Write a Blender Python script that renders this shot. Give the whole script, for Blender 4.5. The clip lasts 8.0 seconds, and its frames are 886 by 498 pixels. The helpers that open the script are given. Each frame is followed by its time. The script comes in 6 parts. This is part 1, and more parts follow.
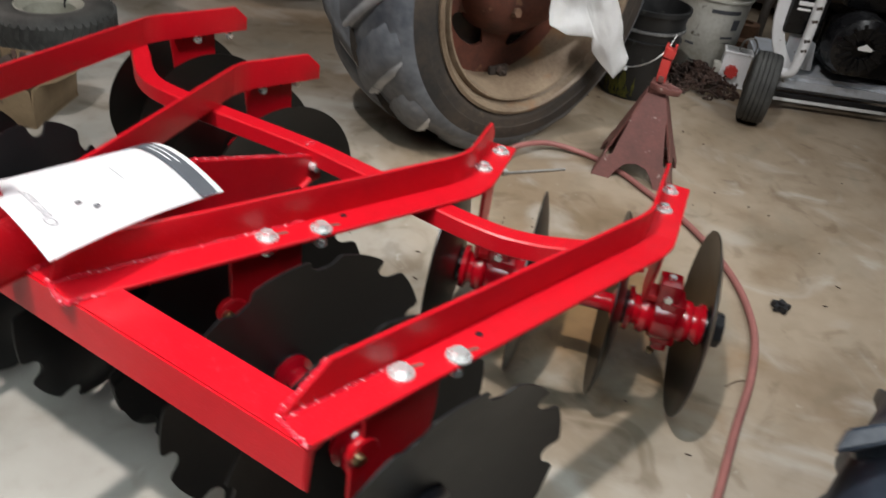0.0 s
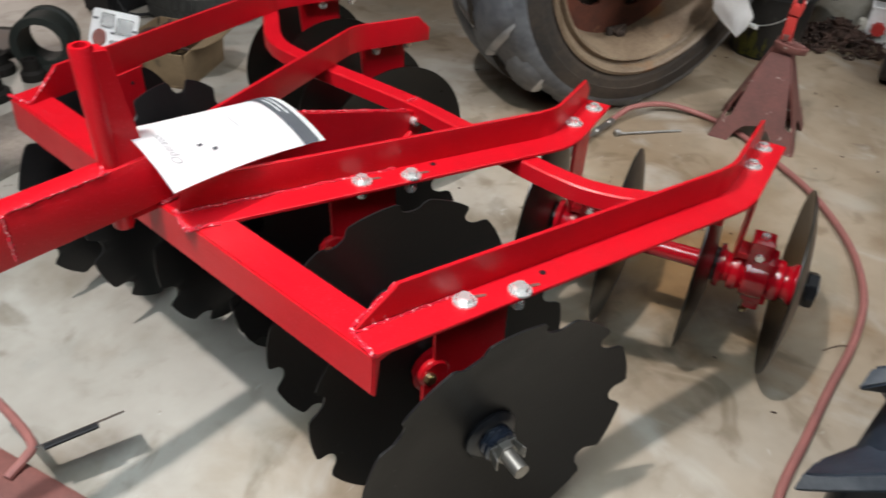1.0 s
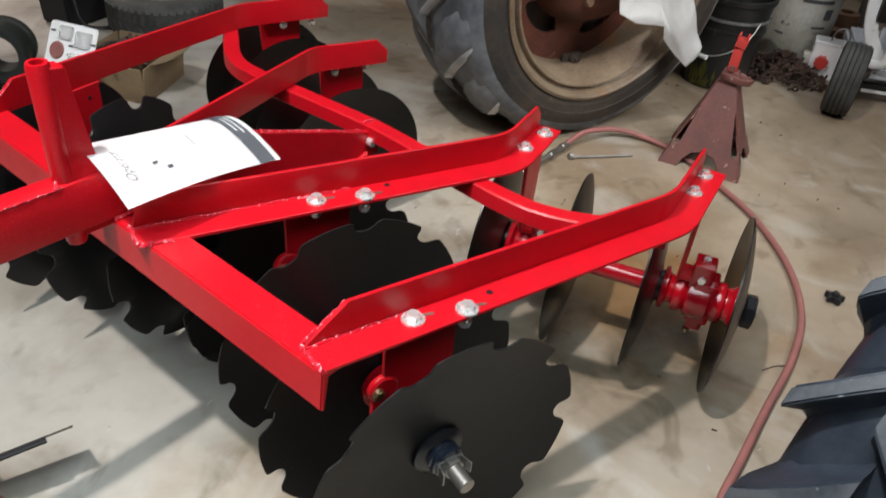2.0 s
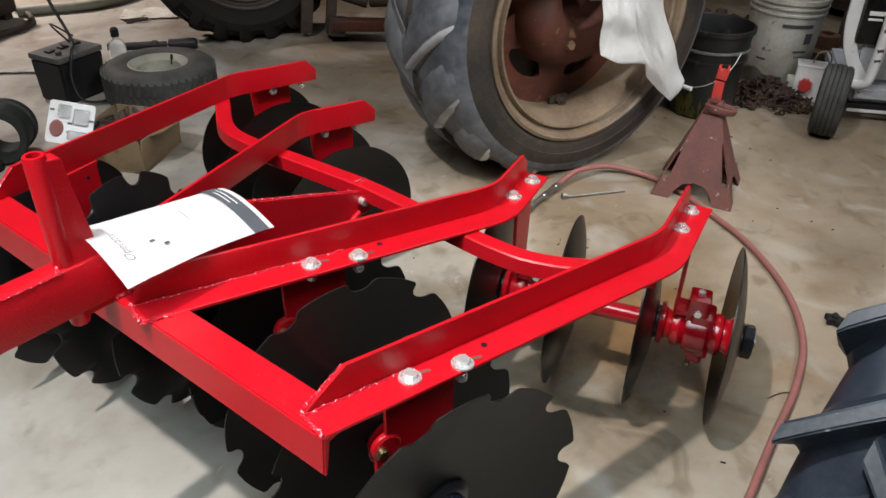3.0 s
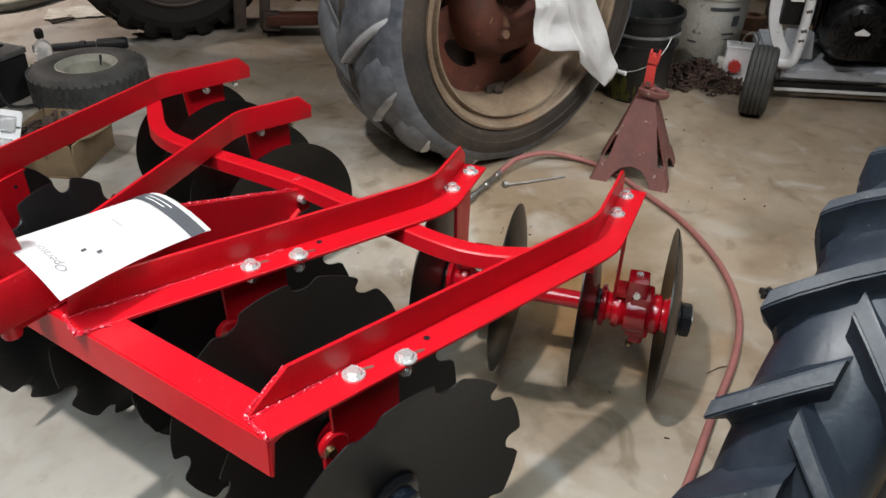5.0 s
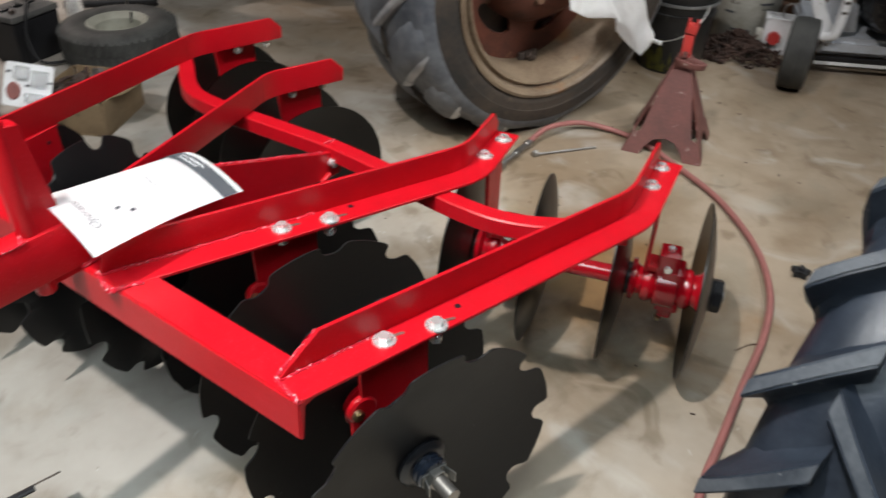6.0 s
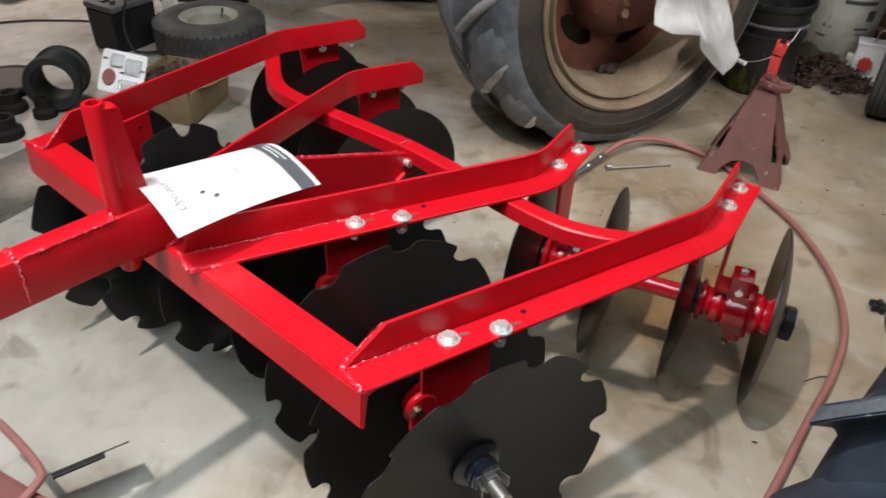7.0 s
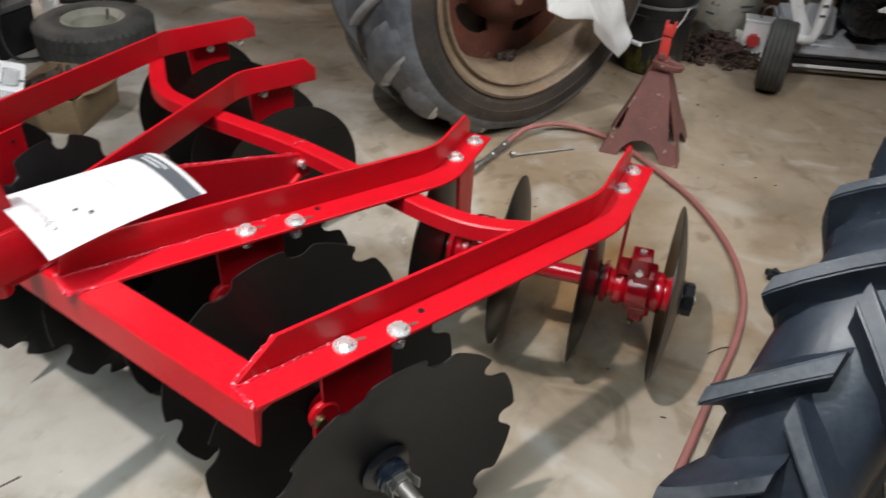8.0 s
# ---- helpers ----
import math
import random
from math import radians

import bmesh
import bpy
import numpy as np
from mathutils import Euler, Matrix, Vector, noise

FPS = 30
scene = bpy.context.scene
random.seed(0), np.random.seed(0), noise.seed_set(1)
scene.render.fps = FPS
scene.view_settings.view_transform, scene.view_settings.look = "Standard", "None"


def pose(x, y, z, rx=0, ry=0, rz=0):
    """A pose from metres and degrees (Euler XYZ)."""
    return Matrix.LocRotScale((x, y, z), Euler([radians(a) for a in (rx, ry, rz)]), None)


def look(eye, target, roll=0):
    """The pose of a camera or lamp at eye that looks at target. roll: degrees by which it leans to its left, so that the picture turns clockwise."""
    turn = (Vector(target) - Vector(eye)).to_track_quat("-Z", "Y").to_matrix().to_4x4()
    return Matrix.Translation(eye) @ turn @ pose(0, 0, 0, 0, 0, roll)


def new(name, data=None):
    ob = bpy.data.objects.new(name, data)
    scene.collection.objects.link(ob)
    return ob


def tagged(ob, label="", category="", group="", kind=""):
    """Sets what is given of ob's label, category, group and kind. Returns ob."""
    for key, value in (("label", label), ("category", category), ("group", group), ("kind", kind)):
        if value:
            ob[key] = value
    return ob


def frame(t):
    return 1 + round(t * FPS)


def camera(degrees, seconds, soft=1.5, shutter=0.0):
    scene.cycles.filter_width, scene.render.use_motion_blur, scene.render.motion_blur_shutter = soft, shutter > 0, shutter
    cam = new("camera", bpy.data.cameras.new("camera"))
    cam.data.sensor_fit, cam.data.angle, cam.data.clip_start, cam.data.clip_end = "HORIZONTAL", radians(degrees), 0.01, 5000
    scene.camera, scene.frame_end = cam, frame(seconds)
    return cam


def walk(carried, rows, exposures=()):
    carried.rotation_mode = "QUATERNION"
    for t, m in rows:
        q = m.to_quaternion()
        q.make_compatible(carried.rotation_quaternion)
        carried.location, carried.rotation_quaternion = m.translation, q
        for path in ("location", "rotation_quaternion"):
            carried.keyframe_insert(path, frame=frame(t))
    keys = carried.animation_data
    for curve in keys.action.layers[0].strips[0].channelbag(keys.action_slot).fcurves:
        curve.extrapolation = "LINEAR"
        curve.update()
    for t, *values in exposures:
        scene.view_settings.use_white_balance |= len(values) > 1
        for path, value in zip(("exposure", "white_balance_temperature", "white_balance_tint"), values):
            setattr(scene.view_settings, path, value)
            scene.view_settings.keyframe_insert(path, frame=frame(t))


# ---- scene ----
cam = camera(59.77, 8.0, soft=1.5, shutter=0.5)
ROWS = [
    (0, -0.4373, -0.8223, 1.1467, 55.96, -7.09, -57.74),
    (0.1, -0.4315, -0.8515, 1.1512, 55.37, -7.46, -57.12),
    (0.4, -0.4400, -0.9168, 1.1715, 54.65, -7.02, -49.71),
    (0.5, -0.4531, -0.9399, 1.1829, 54.83, -5.58, -47.66),
    (0.6, -0.4517, -0.9440, 1.1822, 54.28, -4.49, -46.93),
    (0.9, -0.4626, -0.9536, 1.1810, 52.88, -2.51, -46.77),
    (1, -0.4646, -0.9568, 1.1829, 52.76, -2.55, -48.21),
    (1.1, -0.4590, -0.9616, 1.1793, 52.81, -2.98, -48.84),
    (1.5, -0.4631, -0.9721, 1.1874, 52.94, -4.47, -50.10),
    (2, -0.4738, -0.9842, 1.2059, 54.20, -4.94, -50.03),
    (2.2, -0.4729, -0.9890, 1.2120, 55.63, -4.80, -51.29),
    (3.3, -0.4654, -1.0108, 1.2506, 57.37, -0.84, -51.54),
    (3.5, -0.4762, -1.0098, 1.2443, 57.89, -1.71, -51.36),
    (4, -0.4761, -1.0055, 1.2502, 58.03, -2.86, -50.86),
    (4.4, -0.4631, -1.0105, 1.2541, 58.13, -3.53, -54.02),
    (4.5, -0.4594, -1.0125, 1.2524, 58.11, -3.48, -54.70),
    (4.6, -0.4593, -1.0140, 1.2577, 57.84, -3.60, -55.41),
    (4.7, -0.4601, -1.0245, 1.2587, 57.37, -2.74, -55.70),
    (5.8, -0.4491, -1.0128, 1.2434, 55.25, -0.48, -56.85),
    (5.9, -0.4574, -1.0094, 1.2480, 54.42, -1.03, -56.09),
    (6, -0.4599, -1.0034, 1.2481, 54.11, -1.66, -54.06),
    (6.1, -0.4623, -1.0016, 1.2463, 54.31, -1.45, -52.94),
    (6.5, -0.4731, -0.9964, 1.2445, 53.28, -1.83, -48.84),
    (6.9, -0.4774, -1.0064, 1.2451, 54.40, -1.75, -47.45),
    (7, -0.4788, -1.0034, 1.2473, 54.51, -2.26, -47.94),
    (7.1, -0.4750, -1.0066, 1.2460, 54.67, -2.31, -48.63),
    (7.5, -0.4537, -1.0147, 1.2444, 53.60, -3.01, -53.64),
    (7.9, -0.4369, -1.0248, 1.2522, 53.82, -2.52, -53.81),
    (8, -0.4277, -1.0242, 1.2497, 54.01, -2.39, -54.67),
]
walk(cam, [(t, pose(x, y, z, rx, ry, rz)) for t, x, y, z, rx, ry, rz in ROWS])

# ---- light ----
world = bpy.data.worlds.new("garage_air")
scene.world = world
world.use_nodes = True
world.node_tree.nodes["Background"].inputs[0].default_value = (0.75, 0.85, 1.0, 1)
world.node_tree.nodes["Background"].inputs[1].default_value = 0.02


def lamp(name, at, target, watts, size, colour, spread):
    """A round area light aimed at target, its light kept within a cone."""
    data = bpy.data.lights.new(name, "AREA")
    data.shape, data.size, data.energy, data.color, data.spread = "DISK", size, watts, colour, radians(spread)
    ob = new(name, data)
    ob.matrix_world = look(at, target)
    return ob


lamp("ceiling_lamp_main", (-0.96, 0.08, 4.02), (0.14, -0.42, 0), 36, 0.13, (1.0, 0.955, 0.93), 96)
# Added fill without a known fixture: wide and soft, it lifts the shadows.
lamp("fill_lamp_wide", (-1.0, -0.75, 2.78), (-0.85, -0.65, 0), 36, 2.2, (0.82, 0.95, 1.0), 104)
lamp("ceiling_lamp_back", (1.4, 4.9, 2.75), (1.5, 3.8, 0), 27, 0.3, (1.0, 0.86, 0.79), 74)
# Added fill without a known fixture, aimed to brighten the towel and tractor wheel.
lamp("fill_lamp_wheel", (1.15, -1.9, 2.62), (1.72, 0.12, 0.60), 9.5, 1.5, (0.98, 0.99, 1.0), 60)
lamp("ceiling_lamp_rear", (3.3, -0.9, 3.2), (2.6, -0.2, 0), 10, 2.6, (0.95, 0.98, 1.0), 125)
scene.view_settings.exposure = 0.45


# ---- materials ----
def material(name, base, rough=0.5, metal=0.0, second=None, scale=8.0, fine=90.0, amount=0.5, bump=0.15, bump_scale=None,
             speck=None, speck_scale=40.0, speck_at=0.62, coat=0.0, rough_var=0.12, spec=0.5):
    """A surface with broad blotches, fine grain, optional specks of a third colour, and relief."""
    m = bpy.data.materials.new(name)
    m.use_nodes = True
    nt = m.node_tree
    n, l = nt.nodes, nt.links
    b = n["Principled BSDF"]
    tc = n.new("ShaderNodeTexCoord")
    oi = n.new("ShaderNodeObjectInfo")
    shift = n.new("ShaderNodeVectorMath")
    shift.operation = "MULTIPLY_ADD"
    rnd = n.new("ShaderNodeCombineXYZ")
    for i in range(3):
        l.new(oi.outputs["Random"], rnd.inputs[i])
    l.new(rnd.outputs[0], shift.inputs[0])
    shift.inputs[1].default_value = (7.0, 3.0, 5.0)
    l.new(tc.outputs["Object"], shift.inputs[2])
    big = n.new("ShaderNodeTexNoise")
    big.inputs["Scale"].default_value, big.inputs["Detail"].default_value, big.inputs["Roughness"].default_value = scale, 5, 0.6
    small = n.new("ShaderNodeTexNoise")
    small.inputs["Scale"].default_value, small.inputs["Detail"].default_value = fine, 3
    for t in (big, small):
        l.new(shift.outputs[0], t.inputs["Vector"])
    add = n.new("ShaderNodeMath")
    add.operation = "MULTIPLY_ADD"
    l.new(small.outputs["Fac"], add.inputs[0])
    add.inputs[1].default_value = 0.4
    half = n.new("ShaderNodeMath")
    half.operation = "MULTIPLY_ADD"
    l.new(big.outputs["Fac"], half.inputs[0])
    half.inputs[1].default_value, half.inputs[2].default_value = 1.2, -0.3
    l.new(half.outputs[0], add.inputs[2])
    ramp = n.new("ShaderNodeMapRange")
    ramp.inputs["From Min"].default_value, ramp.inputs["From Max"].default_value = 0.3, 0.75
    ramp.inputs["To Max"].default_value = amount
    l.new(add.outputs[0], ramp.inputs["Value"])
    mix = n.new("ShaderNodeMix")
    mix.data_type = "RGBA"
    second = second or tuple(c * 0.55 for c in base)
    mix.inputs[6].default_value, mix.inputs[7].default_value = (*base, 1), (*second, 1)
    l.new(ramp.outputs[0], mix.inputs[0])
    colour = mix.outputs[2]
    if speck:
        sp = n.new("ShaderNodeTexNoise")
        sp.inputs["Scale"].default_value, sp.inputs["Detail"].default_value = speck_scale, 4
        l.new(shift.outputs[0], sp.inputs["Vector"])
        edge = n.new("ShaderNodeMapRange")
        edge.inputs["From Min"].default_value, edge.inputs["From Max"].default_value = speck_at, speck_at + 0.06
        l.new(sp.outputs["Fac"], edge.inputs["Value"])
        mix2 = n.new("ShaderNodeMix")
        mix2.data_type = "RGBA"
        l.new(edge.outputs[0], mix2.inputs[0])
        l.new(colour, mix2.inputs[6])
        mix2.inputs[7].default_value = (*speck, 1)
        colour = mix2.outputs[2]
    l.new(colour, b.inputs["Base Color"])
    rr = n.new("ShaderNodeMapRange")
    rr.inputs["To Min"].default_value, rr.inputs["To Max"].default_value = max(0.03, rough - rough_var), min(1, rough + rough_var)
    l.new(big.outputs["Fac"], rr.inputs["Value"])
    l.new(rr.outputs[0], b.inputs["Roughness"])
    b.inputs["Metallic"].default_value = metal
    b.inputs["Coat Weight"].default_value = coat
    b.inputs["Specular IOR Level"].default_value = spec
    if bump:
        bp = n.new("ShaderNodeBump")
        bp.inputs["Strength"].default_value, bp.inputs["Distance"].default_value = bump, 0.002
        if bump_scale:
            rel = n.new("ShaderNodeTexNoise")
            rel.inputs["Scale"].default_value, rel.inputs["Detail"].default_value = bump_scale, 2
            l.new(shift.outputs[0], rel.inputs["Vector"])
            l.new(rel.outputs["Fac"], bp.inputs["Height"])
        else:
            l.new(add.outputs[0], bp.inputs["Height"])
        l.new(bp.outputs[0], b.inputs["Normal"])
    return m


RED = material("red_gloss_paint", (0.495, 0.004, 0.011), 0.34, second=(0.378, 0.003, 0.0085), scale=14, fine=160, bump=0.22, bump_scale=420, speck=(0.56, 0.03, 0.05), speck_scale=300, speck_at=0.63, spec=0.36)
CASTRED = material("thick_glossy_red_paint", (0.36, 0.003, 0.010), 0.20, second=(0.24, 0.002, 0.007), scale=16, fine=120, bump=0.25, bump_scale=120, coat=0.5)
# The pale pink specks put the glints of the weld into its colour.
WELD = material("painted_weld_glints", (0.53, 0.008, 0.022), 0.14, second=(0.58, 0.03, 0.05), scale=140, fine=300, bump=1.0, bump_scale=260, coat=1.0, speck=(0.78, 0.36, 0.38), speck_scale=210, speck_at=0.585)
DISC = material("black_disc_paint", (0.0060, 0.0059, 0.0066), 0.42, second=(0.0135, 0.0120, 0.0118), scale=7, fine=110, bump=0.14, speck=(0.07, 0.065, 0.065), speck_scale=90, speck_at=0.72, spec=0.24)
DISC2 = material("bare_blade_paint", (0.0055, 0.0050, 0.0044), 0.33, second=(0.015, 0.012, 0.009), scale=7, fine=150, bump=0.1, speck=(0.09, 0.075, 0.06), speck_scale=110, speck_at=0.73, spec=0.34)
BLACK = material("black_enamel", (0.007, 0.007, 0.009), 0.3, second=(0.016, 0.017, 0.02), scale=30, bump=0.1)
SLEEVE = material("blue_black_sleeve", (0.010, 0.014, 0.024), 0.18, second=(0.03, 0.035, 0.05), scale=40, bump=0.1, coat=0.4)
ZINC = material("zinc_plate", (0.86, 0.86, 0.85), 0.28, metal=0.75, second=(0.70, 0.69, 0.66), scale=60, fine=300, bump=0.1)
BRASS = material("yellow_zinc", (0.75, 0.66, 0.42), 0.3, metal=1.0, second=(0.5, 0.4, 0.22), scale=60)
STEEL = material("worn_steel", (0.34, 0.33, 0.31), 0.4, metal=0.9, second=(0.16, 0.14, 0.12), scale=40, fine=200)
RUBBER = material("tractor_rubber", (0.012, 0.016, 0.024), 0.42, second=(0.034, 0.042, 0.056), scale=9, fine=140, amount=0.75, bump=0.5, speck=(0.22, 0.23, 0.24), speck_scale=30, speck_at=0.70, spec=0.38)
LUGRUB = material("lug_face_rubber", (0.024, 0.029, 0.038), 0.6, second=(0.078, 0.084, 0.094), scale=11, fine=120, amount=0.9, bump=0.7, speck=(0.28, 0.28, 0.28), speck_scale=55, speck_at=0.70)
OLDRUB = material("dusty_rubber", (0.013, 0.0118, 0.0105), 0.75, second=(0.060, 0.042, 0.028), scale=4.5, fine=70, amount=0.9, bump=0.4, speck=(0.15, 0.108, 0.072), speck_scale=6, speck_at=0.64)
OLDLUG = material("grey_worn_lug", (0.32, 0.325, 0.335), 0.72, second=(0.64, 0.64, 0.64), scale=3.6, fine=26, amount=0.9, bump=0.9, spec=0.25, speck=(0.08, 0.086, 0.096), speck_scale=6, speck_at=0.64)
TREAD = material("plain_tyre_rubber", (0.020, 0.020, 0.019), 0.7, second=(0.065, 0.066, 0.060), scale=14, fine=120, amount=0.8, bump=0.3)
FARRUB = material("grimy_black_rubber", (0.006, 0.0055, 0.005), 0.75, second=(0.016, 0.013, 0.011), scale=8, fine=110, amount=0.8, bump=0.4, spec=0.25)
OLDTREAD = material("dark_worn_tread", (0.024, 0.029, 0.040), 0.5, second=(0.21, 0.218, 0.23), scale=2.6, fine=30, amount=0.85, bump=0.8, speck=(0.40, 0.40, 0.39), speck_scale=6, speck_at=0.665)
DUSTLID = material("dusty_grey_plastic", (0.105, 0.102, 0.098), 0.7, second=(0.045, 0.044, 0.044), scale=18, fine=120, amount=0.8)
DECK = material("bluish_white_paint", (0.52, 0.56, 0.62), 0.4, second=(0.36, 0.37, 0.38), scale=8, fine=90, amount=0.8, bump=0.1, speck=(0.12, 0.09, 0.07), speck_scale=26, speck_at=0.68)
ENGINE = material("glossy_black_shroud", (0.006, 0.006, 0.007), 0.28, second=(0.014, 0.014, 0.015), scale=20, bump=0.08, spec=0.4)
RIM = material("dusty_tan_rim", (0.22, 0.165, 0.110), 0.55, second=(0.085, 0.052, 0.030), scale=5, fine=90, amount=0.9, bump=0.25, speck=(0.20, 0.100, 0.042), speck_scale=4, speck_at=0.585)
RUSTRED = material("faded_red_casting", (0.115, 0.036, 0.022), 0.66, second=(0.044, 0.019, 0.013), scale=9, fine=120, amount=0.95, bump=0.5, speck=(0.19, 0.095, 0.055), speck_scale=18, speck_at=0.64, spec=0.3)
JACKRED = material("dull_maroon_paint", (0.170, 0.062, 0.052), 0.55, second=(0.088, 0.038, 0.033), scale=9, fine=140, amount=0.85, bump=0.3, speck=(0.32, 0.25, 0.22), speck_scale=38, speck_at=0.67)
SADDLE = material("bright_red_saddle", (0.50, 0.035, 0.03), 0.45, second=(0.33, 0.06, 0.05), scale=30)
IRON = material("dark_greasy_iron", (0.030, 0.025, 0.022), 0.6, second=(0.080, 0.050, 0.035), scale=12, fine=120, amount=0.8, bump=0.5)
HOSE = material("faded_red_rubber_hose", (0.28, 0.105, 0.092), 0.6, second=(0.20, 0.080, 0.072), scale=20, fine=200, amount=0.7, bump=0.2)
PAPER = material("white_paper", (0.93, 0.93, 0.93), 0.5, second=(0.88, 0.88, 0.88), scale=5, fine=60, amount=0.3, bump=0.0)
INK = material("dark_print", (0.07, 0.075, 0.085), 0.5, second=(0.10, 0.10, 0.11), scale=30, bump=0.0)
FAINT = material("faint_grey_print", (0.16, 0.165, 0.18), 0.5, second=(0.5, 0.5, 0.52), scale=160, fine=300, amount=0.7, bump=0.0)
CLOTH = material("white_terry_cloth", (0.88, 0.88, 0.87), 0.95, second=(0.72, 0.71, 0.69), scale=14, fine=220, amount=0.5, bump=1.0, bump_scale=240)
PLASTICBLACK = material("black_plastic", (0.010, 0.0105, 0.011), 0.45, second=(0.028, 0.028, 0.028), scale=10, fine=80, bump=0.1, speck=(0.06, 0.06, 0.055), speck_scale=14, speck_at=0.66)
PLASTICPLAIN = material("plain_black_plastic", (0.009, 0.009, 0.010), 0.48, second=(0.024, 0.024, 0.027), scale=16, bump=0.15, spec=0.35)
PAIL = material("grimy_white_plastic", (0.60, 0.60, 0.55), 0.5, second=(0.30, 0.28, 0.22), scale=7, fine=60, amount=0.85, bump=0.15, speck=(0.14, 0.12, 0.09), speck_scale=16, speck_at=0.65)
WHITE = material("white_machine_paint", (0.85, 0.86, 0.88), 0.4, second=(0.64, 0.635, 0.62), scale=9, fine=100, amount=0.6, bump=0.1, speck=(0.12, 0.09, 0.07), speck_scale=30, speck_at=0.70)
RUST = material("rusty_iron_scrap", (0.060, 0.029, 0.019), 0.85, second=(0.026, 0.017, 0.014), scale=30, fine=150, amount=0.9, bump=0.6, speck=(0.20, 0.17, 0.14), speck_scale=22, speck_at=0.70)
CARD = material("tan_cardboard", (0.215, 0.148, 0.082), 0.8, second=(0.125, 0.086, 0.048), scale=7, fine=120, amount=0.75, bump=0.15, speck=(0.07, 0.05, 0.03), speck_scale=9, speck_at=0.62)
CREAM = material("old_cream_rim", (0.30, 0.30, 0.25), 0.55, second=(0.17, 0.165, 0.13), scale=12, fine=100, amount=0.7)
BAND = material("pale_band_plastic", (0.22, 0.22, 0.215), 0.5, second=(0.06, 0.06, 0.06), scale=18, fine=120, amount=0.9)
RUSTTAN = material("light_brown_rust", (0.17, 0.085, 0.045), 0.8, second=(0.08, 0.045, 0.03), scale=14, fine=120, amount=0.9, bump=0.5)
PIPE = material("grey_brown_pipe", (0.075, 0.065, 0.055), 0.55, second=(0.035, 0.030, 0.027), scale=20, fine=120, amount=0.8)
DRIP = material("dried_yellow_green_paint", (0.17, 0.16, 0.025), 0.5, second=(0.05, 0.05, 0.016), scale=30, fine=200, amount=0.95, bump=0.2)
GREEN = material("dull_green_rubber", (0.012, 0.016, 0.014), 0.6, second=(0.03, 0.033, 0.03), scale=12, spec=0.3)
WIRE = material("bright_wire", (0.78, 0.78, 0.76), 0.35, metal=0.6, second=(0.6, 0.6, 0.58), scale=40, bump=0.0)
WALL = material("dim_board_wall", (0.12, 0.10, 0.08), 0.85, second=(0.08, 0.065, 0.05), scale=2.5, fine=40, amount=0.7, bump=0.3)
CEIL = material("dim_ceiling_board", (0.13, 0.125, 0.115), 0.9, second=(0.10, 0.09, 0.08), scale=2, fine=30, amount=0.6, bump=0.2)


